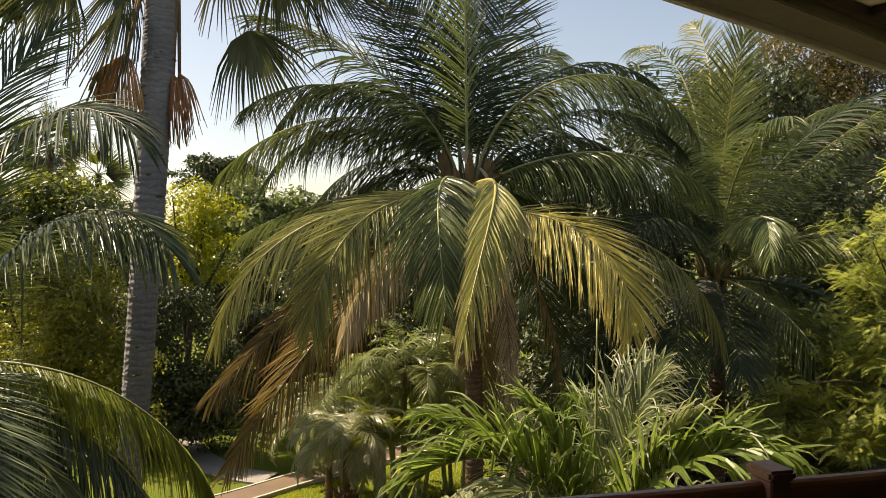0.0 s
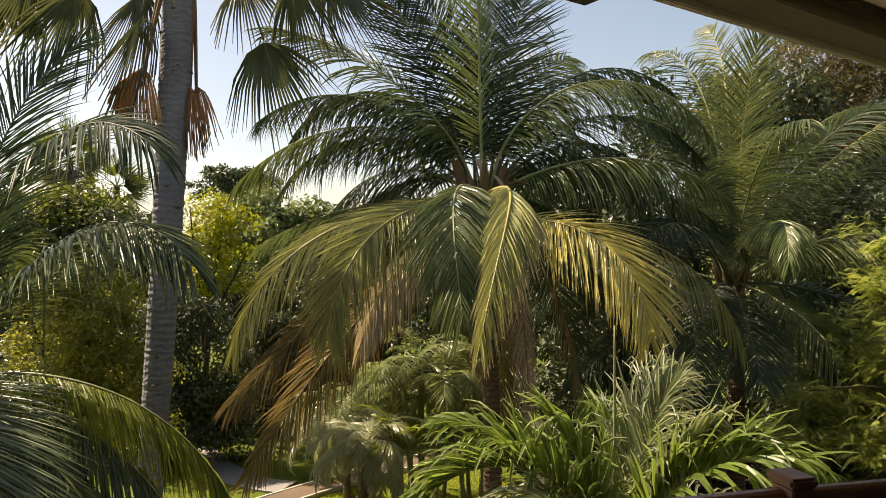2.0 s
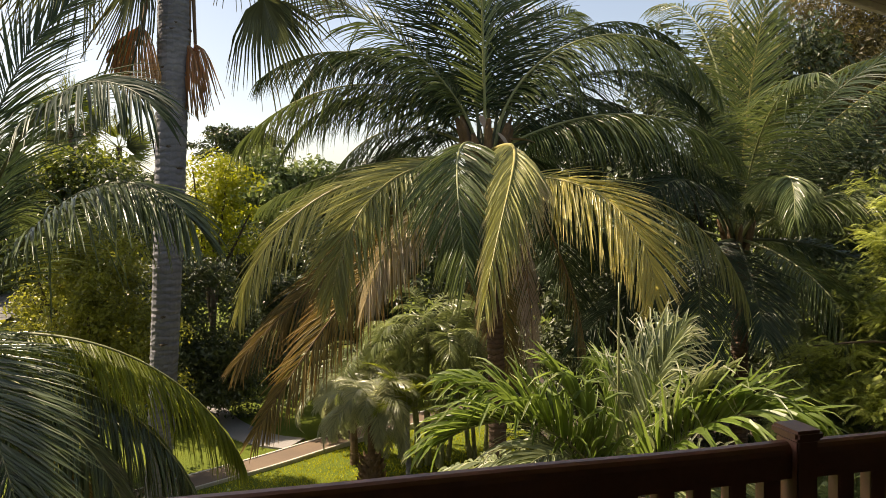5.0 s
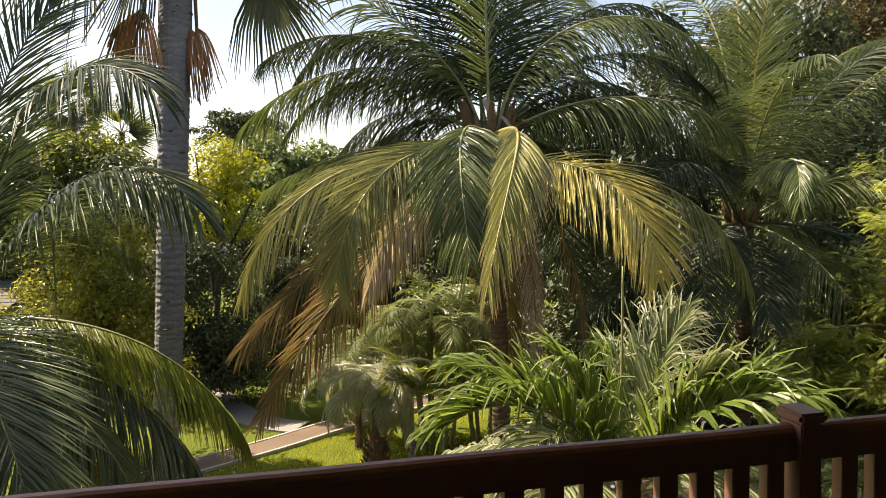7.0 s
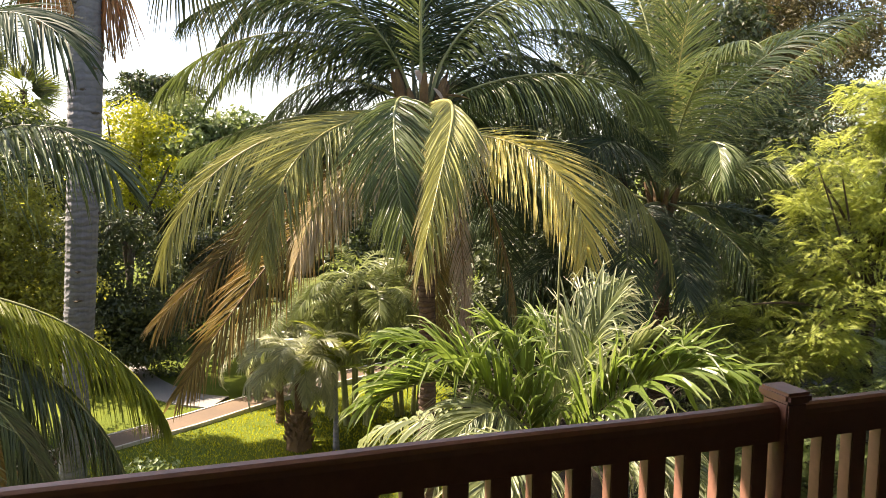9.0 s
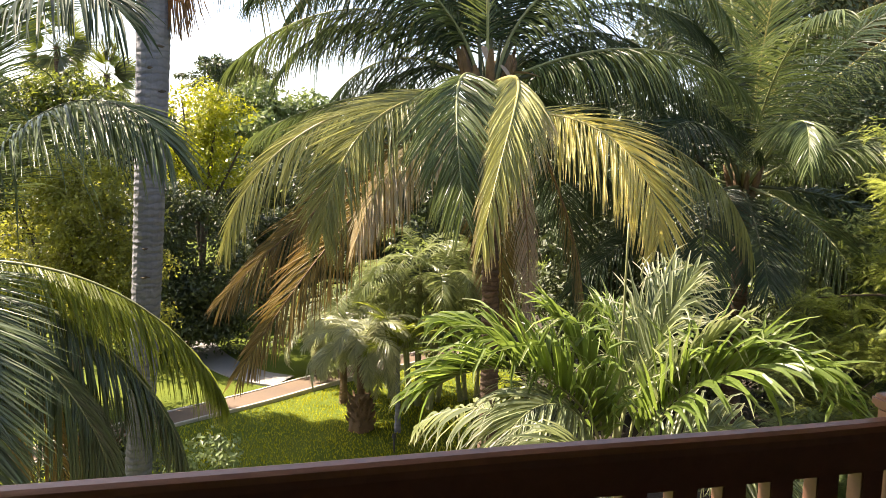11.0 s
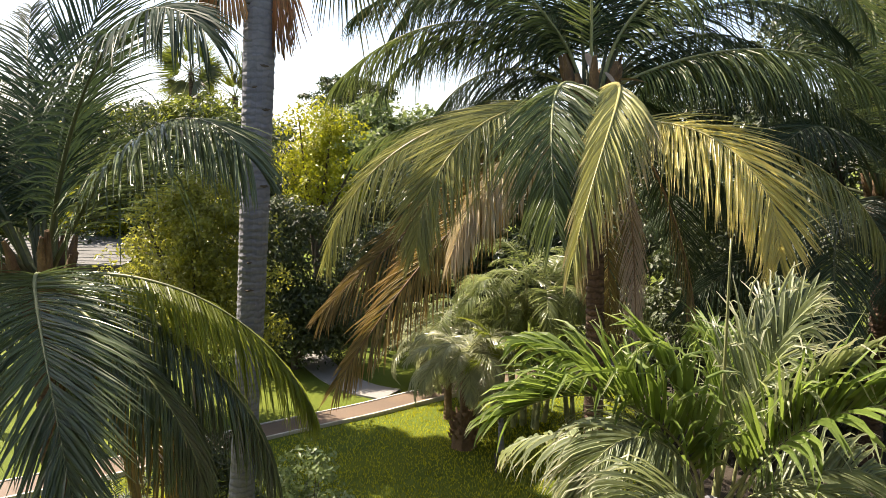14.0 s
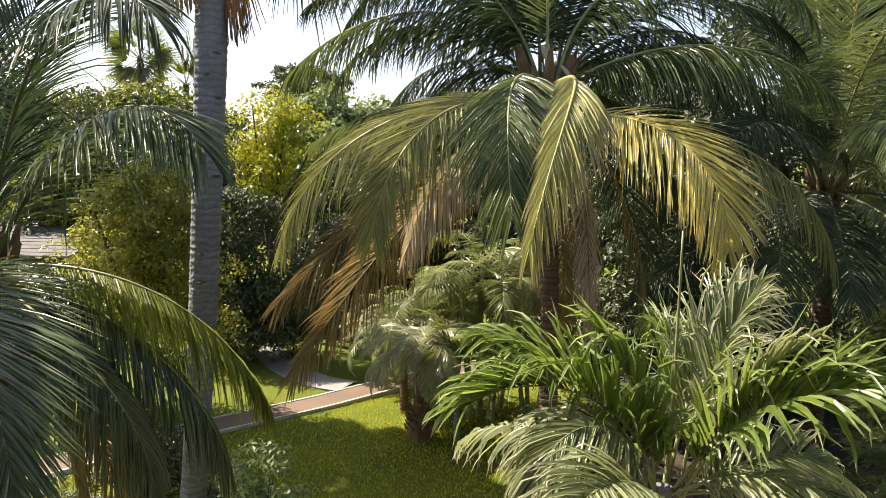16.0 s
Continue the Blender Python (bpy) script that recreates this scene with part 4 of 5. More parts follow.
# dead leaves hanging folded against the trunk
def dead_leaf(hub, length, spread, turn, split, seed, start, fray=0.0):
    """A withered fan: pleats that hang from the stalk's end, joined to the split, then torn strips; fray: loose threads along one edge."""
    rng = np.random.default_rng(seed)
    at = np.array(hub) - np.array(fan_palm.location)
    pleats, k = 26, 9
    v, f, along = [], [], []
    for q in range(pleats):
        u = (q + 0.5) / pleats - 0.5
        loose = fray * max(0.0, -u - 0.15) * 2.2
        ln = length * (1 - 0.22 * abs(u) * 2) * rng.uniform(0.86, 1.06)
        wild = rng.normal(0, 1, 3)
        o = len(v)
        for i in range(k):
            s = i / (k - 1)
            open_up = math.sin(math.pi * min(1, 0.12 + 0.55 * s)) * (1 - 0.25 * s)
            a = radians(turn + spread * u * (1 + 0.3 * loose))
            r = ln * s
            drop = -r * math.cos(a) * (1 - 0.25 * loose)
            x = math.sin(a) * ln * s ** 0.5 + wild[0] * 0.05 * max(0, s - split)
            y = -0.16 * math.cos(math.pi * u) * open_up + wild[1] * 0.06 * max(0, s - split) + (0.014 if q % 2 else -0.014) * min(1, 3 * s)
            w = length * radians(spread) / pleats * 0.66 * max(min(s, split), 0.02) ** 0.5 * (1 if s <= split else max(0.15, 1 - (s - split) / (1.02 - split)))
            mid = at + np.array([x, y, 0.05 + drop - 0.1 * loose * s * s])
            v += [mid + np.array([-w, 0.012, 0]), mid + np.array([0, -0.012, 0]), mid + np.array([w, 0.012, 0])]
            along += [s] * 3
        for i in range(k - 1):
            a = o + 3 * i
            f += [(a, a + 1, a + 4, a + 3), (a + 1, a + 2, a + 5, a + 4)]
    put("dead_leaf", mesh("dead_leaf", v, f, False, along), LEAF["skirt"], fan_palm, "withered orange-brown fan leaf")
    a = np.array(start) - np.array(fan_palm.location)
    pts = smooth_line([a, (a + at) / 2 + np.array([0.02, -0.03, 0.1]), at], 10)
    sv, sf = tube(pts, np.linspace(0.03, 0.02, 10), 6)
    put("leaf_stalk", mesh("leaf_stalk", sv, sf, True), RIB["brown"], fan_palm)


dead_leaf((-3.80, 8.90, 7.12), 0.90, 46, -5, 0.9, 41, (-3.42, 8.93, 8.6), 1.0)
dead_leaf((-3.86, 9.02, 7.08), 0.62, 40, -36, 0.5, 42, (-3.55, 9.0, 8.5), 1.0)
dead_leaf((-3.33, 9.16, 6.95), 0.98, 26, 6, 0.6, 43, (-3.25, 9.1, 8.5))
dead_leaf((-3.28, 9.24, 6.98), 0.9, 34, 10, 0.4, 44, (-3.3, 9.2, 8.5))


# ---- shrubs and trees of leaves ----
def leaf_cloud(name, clumps, per, size, aspect, seed, up_bias=0.5, shell=0.55):
    """Many single leaves in clumps: list of (centre, radius, flatness)."""
    rng = np.random.default_rng(seed)
    V, A = [], []
    for c, r, flat in clumps:
        n = max(4, int(per * rng.uniform(0.7, 1.3)))
        d = unit(rng.normal(0, 1, (n, 3)))
        rad = r * (shell + (1 - shell) * rng.random(n)) ** 1.0
        p = np.array(c) + d * rad[:, None] * np.array([1, 1, flat])
        nrm = unit(d * (1 - up_bias) + np.array([0, 0, up_bias]) + rng.normal(0, 0.45, (n, 3)))
        ax = unit(np.cross(nrm, rng.normal(0, 1, (n, 3))) + np.array([0, 0, -0.35]))
        sd = unit(np.cross(nrm, ax))
        ln = (size * rng.uniform(0.6, 1.25, n))[:, None]
        w = ln * aspect * 0.5
        V.append(np.stack([p, p + ax * ln * 0.45 + sd * w + nrm * w * 0.3, p + ax * ln, p + ax * ln * 0.45 - sd * w + nrm * w * 0.3], 1).reshape(-1, 3))
        A.append(np.tile([0.0, 0.5, 1.0, 0.5], n))
    v = np.concatenate(V)
    f = np.arange(len(v)).reshape(-1, 4).tolist()
    return mesh(name, v, f, False, np.concatenate(A))


def dome(rng, centre, radii, n, r, flat=0.8, low=-0.75):
    """Clump centres over an uneven dome, and some inside."""
    out = []
    for i in range(n):
        d = unit(rng.normal(0, 1, 3))
        if d[2] < low:
            d[2] = abs(d[2])
        k = rng.uniform(0.55, 1.05) if i % 4 else rng.uniform(0.1, 0.6)
        out.append((np.array(centre) + d * np.array(radii) * k, r * rng.uniform(0.6, 1.35), flat))
    return out


def leafy_tree(name, base, centre, radii, n, r, per, size, aspect, style, label, category, seed, trunk_r=0.12, flat=0.8, limbs=9, up_bias=0.5):
    rng = np.random.default_rng(seed)
    tree = thing(name, base, label, category)
    rel = np.array(centre) - np.array(base)
    clumps = dome(rng, rel, radii, n, r, flat)
    v, f = tube(smooth_line([(0, 0, -0.1), rel * 0.35 + rng.normal(0, 0.1, 3) * trunk_r * 5, rel * 0.8], 10), np.linspace(trunk_r, trunk_r * 0.5, 10), 8)
    put("trunk", mesh("trunk", v, f, True), WOOD_BARK, tree)
    for i in range(limbs):
        c = clumps[(i * 7) % len(clumps)][0]
        a = rel * rng.uniform(0.3, 0.7)
        v, f = tube(smooth_line([a, (a + c) / 2 + np.array([0, 0, -0.1]), c], 8), np.linspace(trunk_r * 0.5, trunk_r * 0.12, 8), 6)
        put("limb", mesh("limb", v, f, True), WOOD_BARK, tree)
    put("crown", leaf_cloud("crown", clumps, per, size, aspect, seed + 1, up_bias), LEAF[style], tree)
    return tree


leafy_tree("shrub", (-7.6, 17.6, 0), (-7.5, 17.2, 1.7), (2.7, 1.3, 2.5), 170, 0.5, 190, 0.13, 0.42, "glossy", "dense dark glossy-leaved shrub beside the path", "shrub", 51)
leafy_tree("shrub", (-7.1, 13.6, 0), (-6.95, 13.5, 2.55), (1.65, 0.9, 2.2), 150, 0.42, 170, 0.105, 0.45, "hedge", "dense olive-green shrub, its top bright in the sun", "shrub", 53)
leafy_tree("tree", (-6.9, 19.6, 0), (-6.6, 19.2, 4.9), (1.25, 0.9, 1.8), 80, 0.36, 100, 0.125, 0.45, "sunny", "yellow-green leafy tree lit by the sun", "tree", 55)
leafy_tree("tree", (-9.4, 22.0, 0), (-9.6, 21.6, 3.9), (2.6, 1.6, 2.2), 110, 0.6, 130, 0.18, 0.45, "woods", "dark green broad-leaved tree", "tree", 57)
leafy_tree("tree", (-8.0, 29.0, 0), (-8.0, 28.5, 5.1), (3.6, 2.0, 2.4), 130, 0.7, 130, 0.24, 0.5, "fern", "rounded green tree behind the garden", "tree", 59)
leafy_tree("tree", (-3.0, 30.0, 0), (-3.0, 29.5, 4.4), (4.0, 2.0, 2.8), 120, 0.8, 110, 0.26, 0.5, "woods", "rounded green tree behind the garden", "tree", 61)
leafy_tree("umbrella_tree", (-12.4, 40.5, 0), (-12.56, 40.0, 8.95), (2.5, 1.8, 1.0), 56, 0.6, 90, 0.24, 0.5, "woods", "flat-topped distant tree with open branches", "tree", 63, 0.25, 0.35, 16)
leafy_tree("tree", (11.8, 22.0, 0), (11.6, 21.5, 7.6), (4.0, 2.5, 4.2), 260, 0.7, 260, 0.12, 0.45, "russet", "tall olive-brown tree behind the palms", "tree", 65, 0.25)
leafy_tree("tree", (3.5, 18.6, 0), (3.2, 18.2, 2.6), (3.2, 1.4, 2.4), 120, 0.55, 150, 0.17, 0.45, "glossy", "dark shrubbery in the shade of the palms", "shrub", 67)
leafy_tree("tree", (8.5, 16.6, 0), (8.3, 16.2, 3.4), (2.8, 1.4, 3.2), 130, 0.55, 150, 0.17, 0.45, "woods", "dark green tree behind the palms", "tree", 69)
leafy_tree("tree", (-2.4, 20.5, 0), (-2.2, 20.0, 2.4), (2.8, 1.4, 2.5), 110, 0.55, 150, 0.17, 0.45, "woods", "shaded green shrubbery past the path", "shrub", 71)
leafy_tree("shrub", (-6.4, 16.9, 0), (-6.3, 16.7, 0.9), (1.1, 0.7, 1.0), 50, 0.4, 150, 0.12, 0.42, "glossy", "low dark glossy shrub by the side path", "shrub", 52)
leafy_tree("shrub", (-4.4, 20.3, 0), (-4.4, 20.0, 1.5), (1.8, 0.9, 1.7), 80, 0.5, 150, 0.15, 0.45, "woods", "shaded green shrubbery past the path", "shrub", 84)
leafy_tree("shrub", (0.6, 20.0, 0), (0.6, 19.7, 1.7), (2.0, 0.9, 1.9), 80, 0.5, 150, 0.15, 0.45, "woods", "shaded green shrubbery past the path", "shrub", 86)
leafy_tree("shrub", (-5.4, 22.6, 0), (-5.4, 22.3, 2.4), (2.2, 1.0, 2.5), 100, 0.55, 140, 0.16, 0.45, "woods", "dark green shrub behind the path", "shrub", 88)
leafy_tree("tree", (-20.0, 27.0, 0), (-20.0, 26.5, 4.2), (4.4, 1.6, 3.8), 130, 0.8, 120, 0.22, 0.45, "woods", "dark green tree at the garden's edge", "tree", 74)
leafy_tree("tree", (-11.8, 26.5, 0), (-11.8, 26.0, 3.6), (3.2, 1.4, 3.0), 110, 0.7, 120, 0.2, 0.45, "woods", "dark green tree behind the shrubs", "tree", 76)
leafy_tree("tree", (-14.5, 25.0, 0), (-14.8, 24.5, 3.9), (4.2, 1.6, 3.4), 150, 0.75, 120, 0.2, 0.45, "woods", "dark green tree behind the low roof", "tree", 73)
leafy_tree("tree", (-13.0, 25.4, 0), (-13.0, 25.0, 5.4), (2.6, 1.2, 1.9), 110, 0.55, 130, 0.18, 0.45, "mixed", "sunlit mid-green tree behind the low house", "tree", 92)
leafy_tree("tree", (-17.4, 26.4, 0), (-17.4, 26.0, 5.2), (2.9, 1.2, 2.2), 110, 0.6, 130, 0.18, 0.45, "mixed", "sunlit mid-green tree behind the low house", "tree", 94)
leafy_tree("tree", (-16.6, 25.0, 0), (-16.2, 24.4, 3.4), (2.6, 0.9, 1.6), 100, 0.5, 130, 0.16, 0.45, "sunny", "yellow-green leafy tree above the low roof", "tree", 96)
leafy_tree("flowering_shrub", (-2.9, 8.6, 0), (-2.85, 8.55, 0.8), (0.55, 0.45, 0.65), 60, 0.17, 40, 0.085, 0.5, "shrub", "small pale-leaved shrub on the lawn", "shrub", 75, 0.02, 0.9, 12)

leafy_tree("shrub", (2.9, 13.6, 0), (2.9, 13.5, 1.7), (2.3, 0.8, 1.9), 110, 0.45, 150, 0.14, 0.4, "glossy", "dark shrub under the large palm", "shrub", 77)
leafy_tree("tree", (3.8, 21.0, 0), (3.6, 20.5, 4.5), (3.0, 1.3, 2.9), 150, 0.6, 140, 0.18, 0.42, "woods", "dark green tree behind the large palm", "tree", 179)
leafy_tree("tree", (7.4, 19.5, 0), (7.2, 19.2, 6.0), (3.4, 1.6, 4.0), 190, 0.65, 130, 0.2, 0.42, "woods", "tall dark tree behind the second palm", "tree", 79, 0.2)

leafy_tree("shrub", (4.3, 15.2, 0), (4.3, 15.0, 1.1), (1.5, 0.8, 1.2), 80, 0.45, 150, 0.14, 0.4, "glossy", "dark shrub under the palms", "shrub", 177)
leafy_tree("shrub", (6.2, 14.6, 0), (6.2, 14.4, 1.3), (1.5, 0.8, 1.4), 80, 0.45, 150, 0.14, 0.4, "glossy", "dark shrub under the palms", "shrub", 179)

leafy_tree("shrub", (11.5, 15.6, 0), (11.5, 15.4, 1.3), (2.6, 0.9, 1.5), 90, 0.5, 130, 0.15, 0.42, "mixed", "green shrub behind the mimosa", "shrub", 181)

# far woods that close the view
rng_w = np.random.default_rng(81)
far = []
for i in range(520):
    x = rng_w.uniform(-60, 70)
    top = 6.0 + 2.2 * noise.noise((x * 0.12, 3.0, 0)) + (2.0 if x > 8 else 0)
    far.append((np.array([x, 46 + rng_w.uniform(-3, 4), rng_w.uniform(0.3, top)]), rng_w.uniform(0.9, 1.8), 0.8))
tagged(put("far_woods", leaf_cloud("far_woods", far, 70, 0.55, 0.5, 83), LEAF["woods"]), "distant dark green woods along the garden's end", "woods", kind="stuff")


# ---- feathery mimosa-like tree ----
def spray_cloud(name, clumps, per, size, seed):
    """Twice-feathered leaves: pairs of soft fingers along a short stalk."""
    rng = np.random.default_rng(seed)
    V, A = [], []
    for c, r, flat in clumps:
        for _ in range(per):
            d = unit(rng.normal(0, 1, 3))
            p = np.array(c) + d * r * rng.uniform(0.4, 1.0) * np.array([1, 1, flat])
            ax = unit(np.array([d[0], d[1], 0.15 + 0.3 * rng.normal()]) + rng.normal(0, 0.35, 3))
            sd = unit(np.cross(ax, np.array([0, 0, 1.0]) + rng.normal(0, 0.25, 3)))
            ln = size * rng.uniform(0.7, 1.3)
            for k in range(7):
                s = (k + 1) / 7
                q = p + ax * ln * s + np.array([0, 0, -0.35 * ln * s * s])
                fl = ln * 0.5 * (1 - 0.5 * abs(s - 0.5))
                for sign in (-1, 1):
                    w = unit(sd * sign + ax * 0.7 + np.array([0, 0, -0.25]))
                    t = unit(np.cross(w, sd * 0.2 + np.array([0.1, 0, 1.0])))
                    g = fl * 0.15
                    V.append((q, q + w * fl * 0.5 + t * g, q + w * fl, q + w * fl * 0.5 - t * g))
                    A += [0.0, 0.5, 1.0, 0.5]
    v = np.array(V).reshape(-1, 3)
    return mesh(name, v, np.arange(len(v)).reshape(-1, 4).tolist(), False, A)


def feathery_tree(base, parts, seed, label, style="feather"):
    rng = np.random.default_rng(seed)
    tree = thing("mimosa_tree", base, label, "tree")
    clumps = []
    for centre, radii, n, r in parts:
        clumps += dome(rng, np.array(centre) - np.array(base), radii, n, r, 0.45, -0.9)
    top = np.array(parts[0][0]) - np.array(base)
    v, f = tube(smooth_line([(0, 0, -0.1), top * 0.4 + np.array([0.1, 0, 0]), top], 10), np.linspace(0.1, 0.04, 10), 8)
    put("trunk", mesh("trunk", v, f, True), WOOD_BARK, tree)
    for i in range(26):
        c = clumps[(i * 11) % len(clumps)][0]
        a = top * rng.uniform(0.3, 0.9)
        v, f = tube(smooth_line([a, (a + c) / 2 + np.array([0, 0, 0.15]), c], 8), np.linspace(0.03, 0.008, 8), 5)
        put("limb", mesh("limb", v, f, True), WOOD_BARK, tree)
    put("crown", spray_cloud("crown", clumps, 74, 0.145, seed + 1), LEAF[style], tree)


feathery_tree((7.0, 10.4, 0), [((6.6, 9.9, 4.1), (1.6, 1.2, 2.2), 95, 0.42), ((5.6, 9.9, 2.3), (1.6, 1.0, 1.1), 50, 0.4)], 91, "feathery bright green mimosa tree in the sun")
# Both lower mimosas use the darkened leaf, so their shade is colour.
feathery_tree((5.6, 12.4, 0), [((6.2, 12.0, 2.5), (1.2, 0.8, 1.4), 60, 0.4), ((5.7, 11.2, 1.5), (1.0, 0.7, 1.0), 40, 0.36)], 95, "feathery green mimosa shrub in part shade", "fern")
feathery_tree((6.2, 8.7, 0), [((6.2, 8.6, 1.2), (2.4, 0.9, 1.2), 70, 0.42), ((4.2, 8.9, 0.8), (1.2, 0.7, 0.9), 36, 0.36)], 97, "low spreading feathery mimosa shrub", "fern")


# ---- clumps of small feather palms ----
def leaf_set(style, count, length, leaflets, longest, wide, hang, fall, rise, seed):
    FROND_SEED[0] = seed
    rng = np.random.default_rng(seed)
    out = []
    for i in range(count):
        leaf, stem = feather_leaf("frond", 0, rise + rng.normal(0, 5), fall + rng.normal(0, 12), rng.normal(0, 8), length * rng.uniform(0.85, 1.15), hang, leaflets=leaflets, longest=longest, wide=wide, start=0.2, lift=20)
        leaf.materials.append(LEAF[style])
        stem.materials.append(RIB["green"])
        out.append((leaf, stem))
    return out


def small_palm(name, place, height, r, variants, n, spread, label, seed, bark, stems=1, clump=0.0, group=""):
    """A small palm or a clump: stems, and leaves all round, some standing, some arching."""
    rng = np.random.default_rng(seed)
    palm = thing(name, place, label, "palm tree", group)
    heads = []
    for i in range(stems):
        a = rng.uniform(0, 2 * math.pi)
        foot = np.array([math.cos(a), math.sin(a), 0]) * clump * (rng.random() if stems > 1 else 0)
        head = foot * 1.8 + np.array([0, 0, height * rng.uniform(0.6, 1.0) if stems > 1 else height])
        put("trunk", trunk_mesh("trunk", foot + np.array([0, 0, -0.05]), head, r, r * 0.8, 0.07, 0.0, 0.4, 9, seed + i, 0.12), bark, palm)
        heads.append(head)
    for i in range(n):
        leaf, stem = variants[i % len(variants)]
        h = heads[i % len(heads)]
        m = Matrix.Translation(h) @ Matrix.Rotation(i * 2.39996 + rng.normal(0, 0.2), 4, "Z") @ Matrix.Rotation(radians(rng.uniform(*spread)), 4, "Y")
        sc = rng.uniform(0.8, 1.15)
        ob = put("frond", leaf, None, palm, m=m @ Matrix.Diagonal((sc, sc, sc, 1)))
        put("midrib", stem, None, ob)
    return palm


areca = leaf_set("fresh", 6, 1.5, 40, 0.38, 0.021, 0.5, -45, 72, 500)
silver = leaf_set("silver", 5, 1.2, 34, 0.30, 0.019, 0.45, -50, 60, 520)
broad = leaf_set("lime", 4, 0.95, 22, 0.30, 0.026, 0.2, -15, 62, 540)
small_palm("areca_palm", (-0.75, 14.2, 0), 2.8, 0.04, areca, 34, (-20, 55), "feathery light green areca palm clump", 131, RIB["green"], 7, 0.45, "areca palms")
small_palm("areca_palm", (-1.5, 14.9, 0), 2.4, 0.04, areca, 30, (-20, 55), "feathery light green areca palm clump", 133, RIB["green"], 6, 0.45, "areca palms")
small_palm("areca_palm", (0.3, 14.6, 0), 2.3, 0.04, areca, 26, (-20, 55), "feathery light green areca palm clump", 135, RIB["green"], 6, 0.45, "areca palms")
small_palm("date_palm", (-1.68, 12.85, 0), 1.45, 0.07, silver, 34, (-25, 70), "small date palm with silvery arching leaves and a shaggy stem", 141, FIBRE)
small_palm("date_palm", (-3.05, 15.9, 0), 1.0, 0.08, silver, 34, (-25, 70), "low date palm with silvery arching leaves by the path", 143, FIBRE)
small_palm("date_palm", (-2.2, 14.2, 0), 1.5, 0.07, silver, 30, (-25, 70), "small date palm with silvery arching leaves", 145, FIBRE)
small_palm("young_palm", (-1.02, 12.75, 0), 1.35, 0.045, broad, 13, (-30, 25), "slim young palm with upright green leaves", 147, BARK_FAN)
stump_v, stump_f = tube([(0, 0, -0.04), (0, 0, 0.1), (0, 0, 0.35), (0.01, 0, 0.52), (0.01, 0, 0.6)], [0.24, 0.22, 0.18, 0.17, 0.1], 12)
stump = thing("palm_boot", (-1.68, 12.85, 0), "shaggy brown palm foot on the lawn", "palm stump")
put("foot", mesh("foot", np.array(stump_v) + np.random.default_rng(3).normal(0, 0.012, (len(stump_v), 3)), stump_f), FIBRE, stump)
rng_s = np.random.default_rng(17)
for i in range(40):
    a = i * 2.4
    z = 0.06 + 0.5 * i / 40
    rr = 0.21 - 0.08 * z
    o = np.array([math.cos(a) * rr, math.sin(a) * rr, z])
    out = np.array([math.cos(a), math.sin(a), 0])
    v, f = tube([o - out * 0.04, o + out * 0.03 + np.array([0, 0, 0.04]), o + out * 0.07 + np.array([0, 0, 0.12])], [0.035, 0.03, 0.008], 5)
    put("leaf_base", mesh("leaf_base", v, f), FIBRE, stump)

leafy_tree("shrub", (-4.75, 9.7, 0), (-4.75, 9.65, 0.55), (0.75, 0.6, 0.6), 46, 0.26, 70, 0.10, 0.42, "glossy", "low dark shrub in the shade of the palm", "shrub", 154, 0.03)
bush = thing("cut_stems", (-5.1, 10.1, 0), "fan of dry brown cut palm stems on the lawn", "stems")
rng_b = np.random.default_rng(29)
for i in range(11):
    a = -2.6 + 0.42 * i + rng_b.normal(0, 0.1)
    tip = np.array([0.75 * math.cos(a) * rng_b.uniform(0.6, 1.0), 0.3 * math.sin(3 * a), rng_b.uniform(0.8, 1.25)])
    bv, bf = tube(smooth_line([(0.02 * i - 0.1, 0, -0.05), tip * 0.45 + np.array([0, 0, 0.12]), tip], 8), np.linspace(0.035, 0.012, 8), 6)
    put("stem", mesh("stem", bv, bf, True), RIB["brown"], bush)
small_palm("young_palm", (-5.85, 9.2, 0), 0.22, 0.04, leaf_set("deep", 4, 0.75, 18, 0.22, 0.02, 0.3, -30, 48, 560), 11, (-10, 45), "small dark spiky young palm on the lawn", 149, FIBRE)

# low garden light on the lawn
garden_light = thing("garden_light", (-1.0, 11.85, ground_height(-1.0, 11.85)), "small dark metal garden light on the lawn", "lamp")
pv, pf = tube([(0, 0, -0.06), (0, 0, 0.1), (0, 0, 0.24)], [0.02, 0.018, 0.018], 8)
put("post", mesh("post", pv, pf, True), IRON, garden_light)
pv, pf = tube([(0, 0, 0.24), (0, 0, 0.25), (0, 0, 0.31), (0, 0, 0.32)], [0.028, 0.036, 0.034, 0.02], 10)
put("lamp_head", mesh("lamp_head", pv, pf), IRON, garden_light)

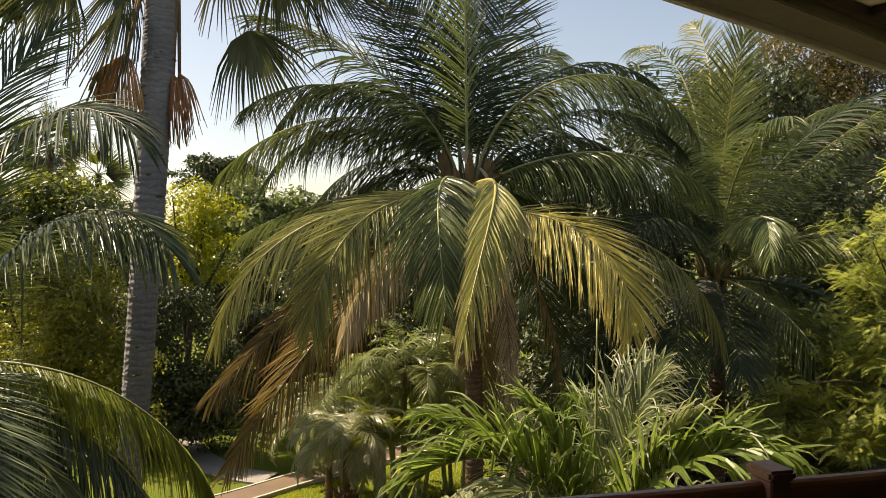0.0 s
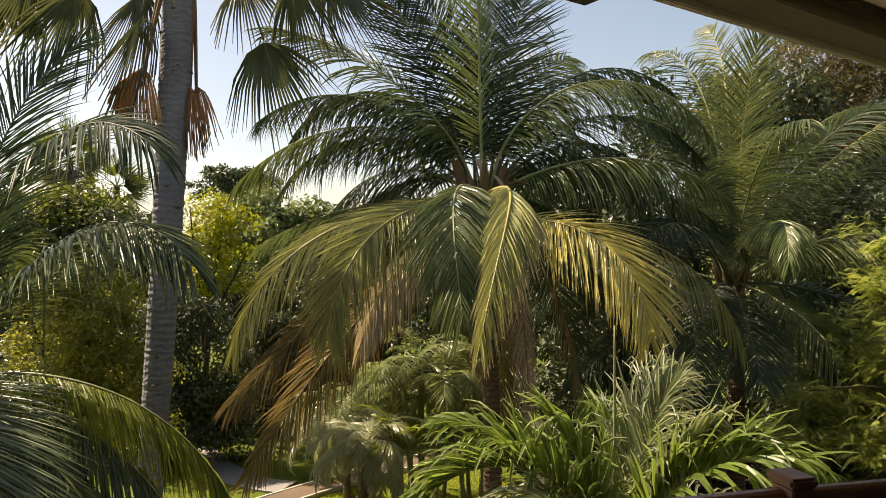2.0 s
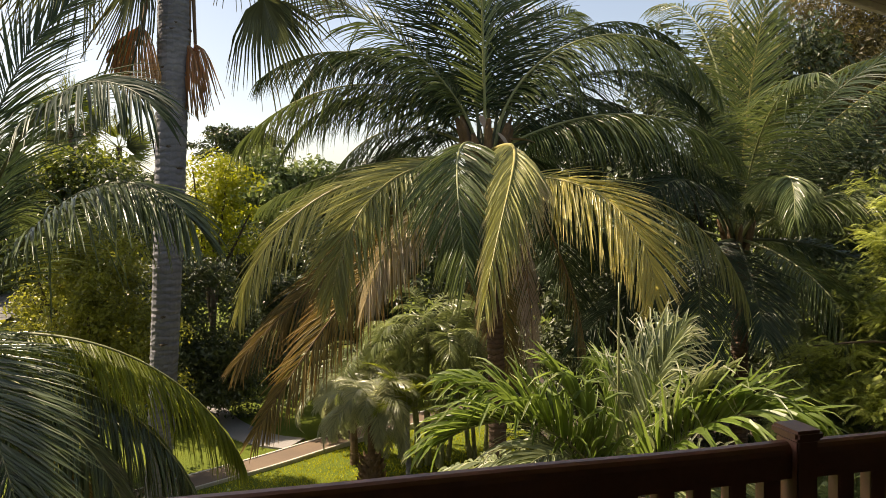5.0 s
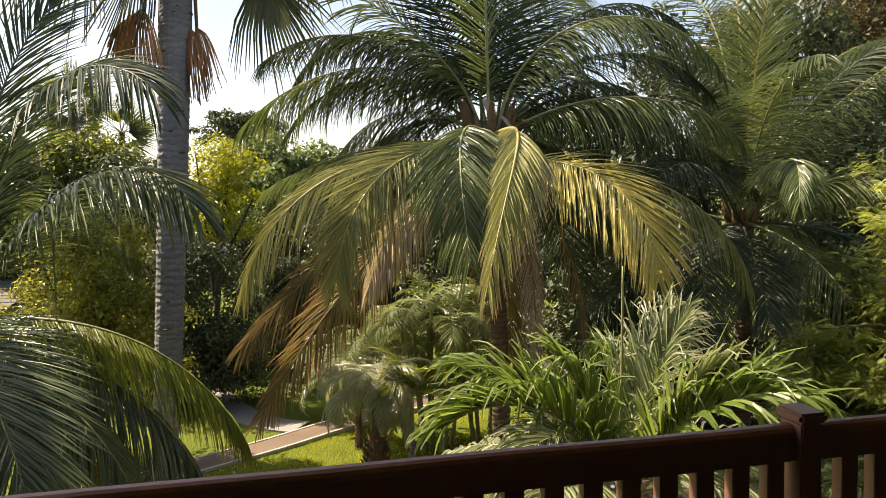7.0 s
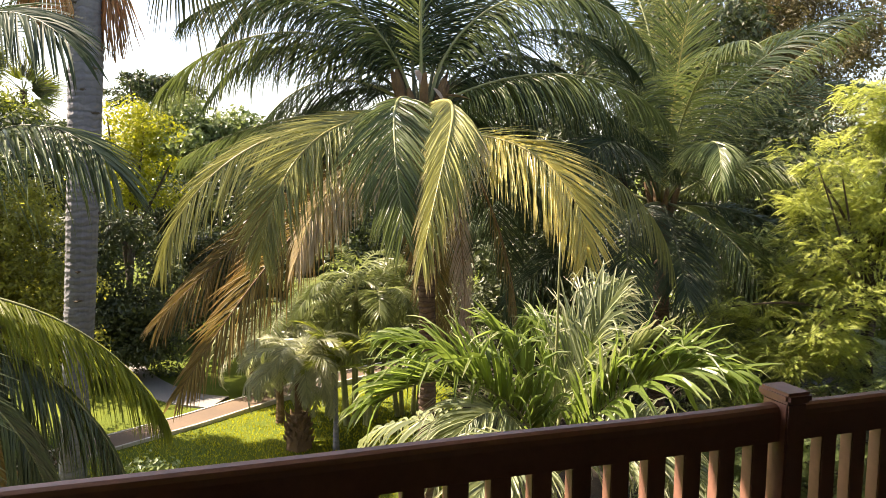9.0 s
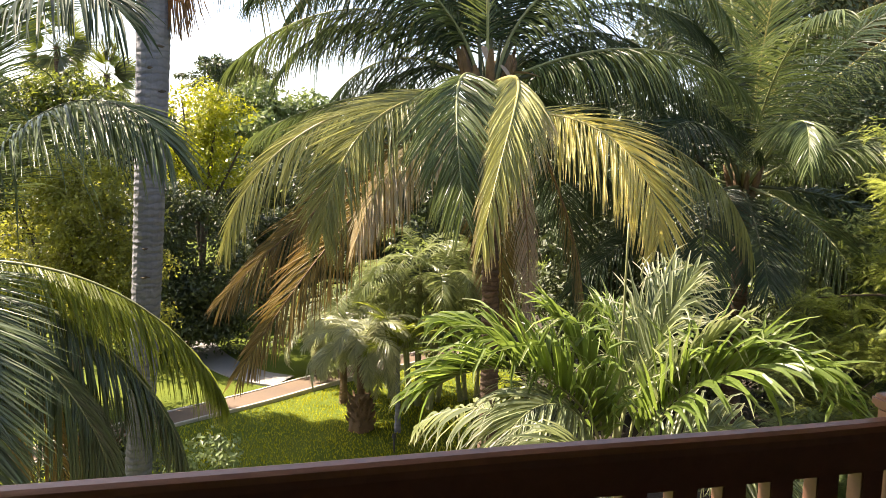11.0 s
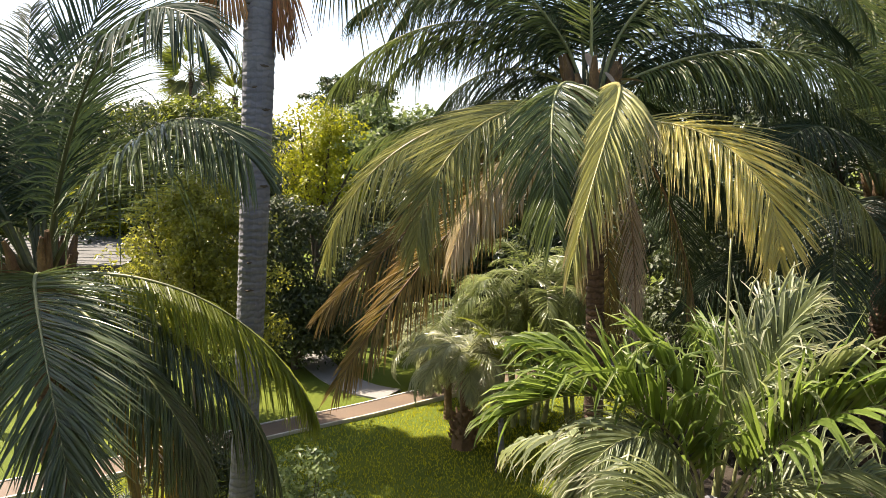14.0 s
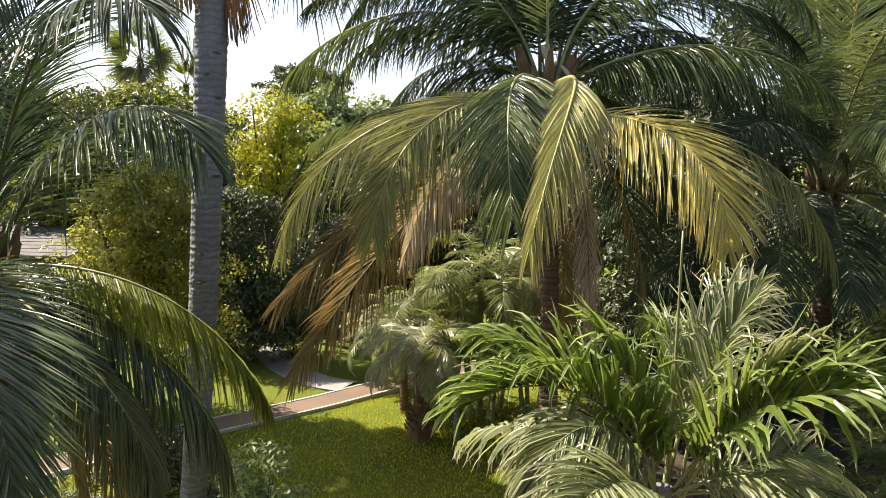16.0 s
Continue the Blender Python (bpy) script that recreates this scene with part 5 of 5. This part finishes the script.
# fan palms beyond the roof
for k, (fx, fy, fz) in enumerate(((-14.4, 26.5, 8.5), (-12.9, 27.0, 7.6))):
    far_fan = thing("fan_palm", (fx, fy, 0), "green fan palm standing behind the trees", "palm tree", "far fan palms")
    put("trunk", trunk_mesh("trunk", (0, 0, -0.05), (0.1, 0, fz), 0.15, 0.11, 0.12, 0.05, 0.3, 10, 60 + k, 0.06), BARK_COCO, far_fan)
    rng_f = np.random.default_rng(300 + k)
    for i in range(18):
        turn = i * 137.5 % 360 - 180
        out = Vector((math.sin(radians(turn)), rng_f.uniform(-0.7, 0.7), -math.cos(radians(turn))))
        hub = Vector((0.1, 0, fz)) + out * rng_f.uniform(0.35, 0.95)
        m = Matrix.Translation(hub) @ pose(0, 0, 0, rng_f.uniform(-25, 25), -turn + rng_f.uniform(-15, 15), 0) @ pose(0, 0, 0, 0, 0, rng_f.uniform(-50, 50))
        lf = put("fan_leaf", fan_leaf_mesh(310 + i % 5, 0.8, 150, 26, 0.5, 0.35), LEAF["mixed" if i % 3 else "fan"], far_fan, m=m)
        stalk = m.inverted() @ Vector((0.1, 0, fz))
        sv, sf = tube([(0, 0, 0), tuple(stalk * 0.5), tuple(stalk)], [0.012, 0.015, 0.02], 5)
        put("leaf_stalk", mesh("leaf_stalk", sv, sf), RIB["green"], lf)

# ---- low house with a tiled roof ----
house = thing("house", (-15.8, 21.0, 0), "low house with a grey tiled roof half hidden by palms", "house")
put("wall", box("wall", -4, 1.8, 0.5, 4.0, -0.1, 1.85), WHITE_WALL, house)
slope = radians(11)
for i in range(9):
    y0 = -0.3 + i * 0.34
    z0 = 1.90 + (y0 + 0.3) * math.tan(slope)
    put("tile_course", mesh("tile_course", [(-4.6, y0, z0), (2.2, y0, z0), (2.2, y0 + 0.40, z0 + 0.4 * math.tan(slope) - 0.02), (-4.6, y0 + 0.40, z0 + 0.4 * math.tan(slope) - 0.02), (-4.6, y0, z0 - 0.05), (2.2, y0, z0 - 0.05)], [(0, 1, 2, 3), (0, 4, 5, 1)]), ROOF_TILE, house)
put("eave_board", box("eave_board", -4.6, 2.2, -0.34, -0.28, 1.68, 1.86), DARKWOOD, house)

# ---- grass blades where the lawn is near and sunlit, the sunlight put into their colour ----
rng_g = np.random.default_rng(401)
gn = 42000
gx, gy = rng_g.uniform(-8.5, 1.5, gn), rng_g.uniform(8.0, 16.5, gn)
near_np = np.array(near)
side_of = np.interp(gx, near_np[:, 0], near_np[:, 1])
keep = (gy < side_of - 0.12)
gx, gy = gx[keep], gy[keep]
gz = np.array([ground_height(a, b) for a, b in zip(gx, gy)])
n = len(gx)
base = np.stack([gx, gy, gz - 0.005], 1)
lean = unit(np.stack([rng_g.normal(0, 0.5, n), rng_g.normal(0, 0.5, n), np.ones(n)], 1))
h = rng_g.uniform(0.03, 0.075, n)[:, None]
wv = unit(np.stack([rng_g.normal(0, 1, n), rng_g.normal(0, 1, n), np.zeros(n)], 1)) * 0.009
v = np.stack([base - wv, base + wv, base + lean * h], 1).reshape(-1, 3)
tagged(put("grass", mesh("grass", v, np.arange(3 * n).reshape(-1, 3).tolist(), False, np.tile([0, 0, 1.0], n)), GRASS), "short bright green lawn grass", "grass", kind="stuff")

# ---- kerb stones ----
for line_a, line_b in KERB_LINES:
    kerb = thing("kerb", (0, 0, 0), "pale concrete kerb along the path", "kerb", "path kerbs", "structure")
    for i in range(len(line_a) - 1):
        a0, a1, b0, b1 = [Vector((*p, 0)) for p in (line_a[i], line_a[i + 1], line_b[i], line_b[i + 1])]
        g = (a1 - a0) * 0.012
        lo, hi = Vector((0, 0, -0.08)), Vector((0, 0, 0.06))
        q = [a0 + g, a1 - g, b1 - g, b0 + g]
        put("kerb_stone", mesh("kerb_stone", [p + lo for p in q] + [p + hi for p in q], [(4, 5, 6, 7), (0, 1, 5, 4), (1, 2, 6, 5), (2, 3, 7, 6), (3, 0, 4, 7)]), KERB, kerb)
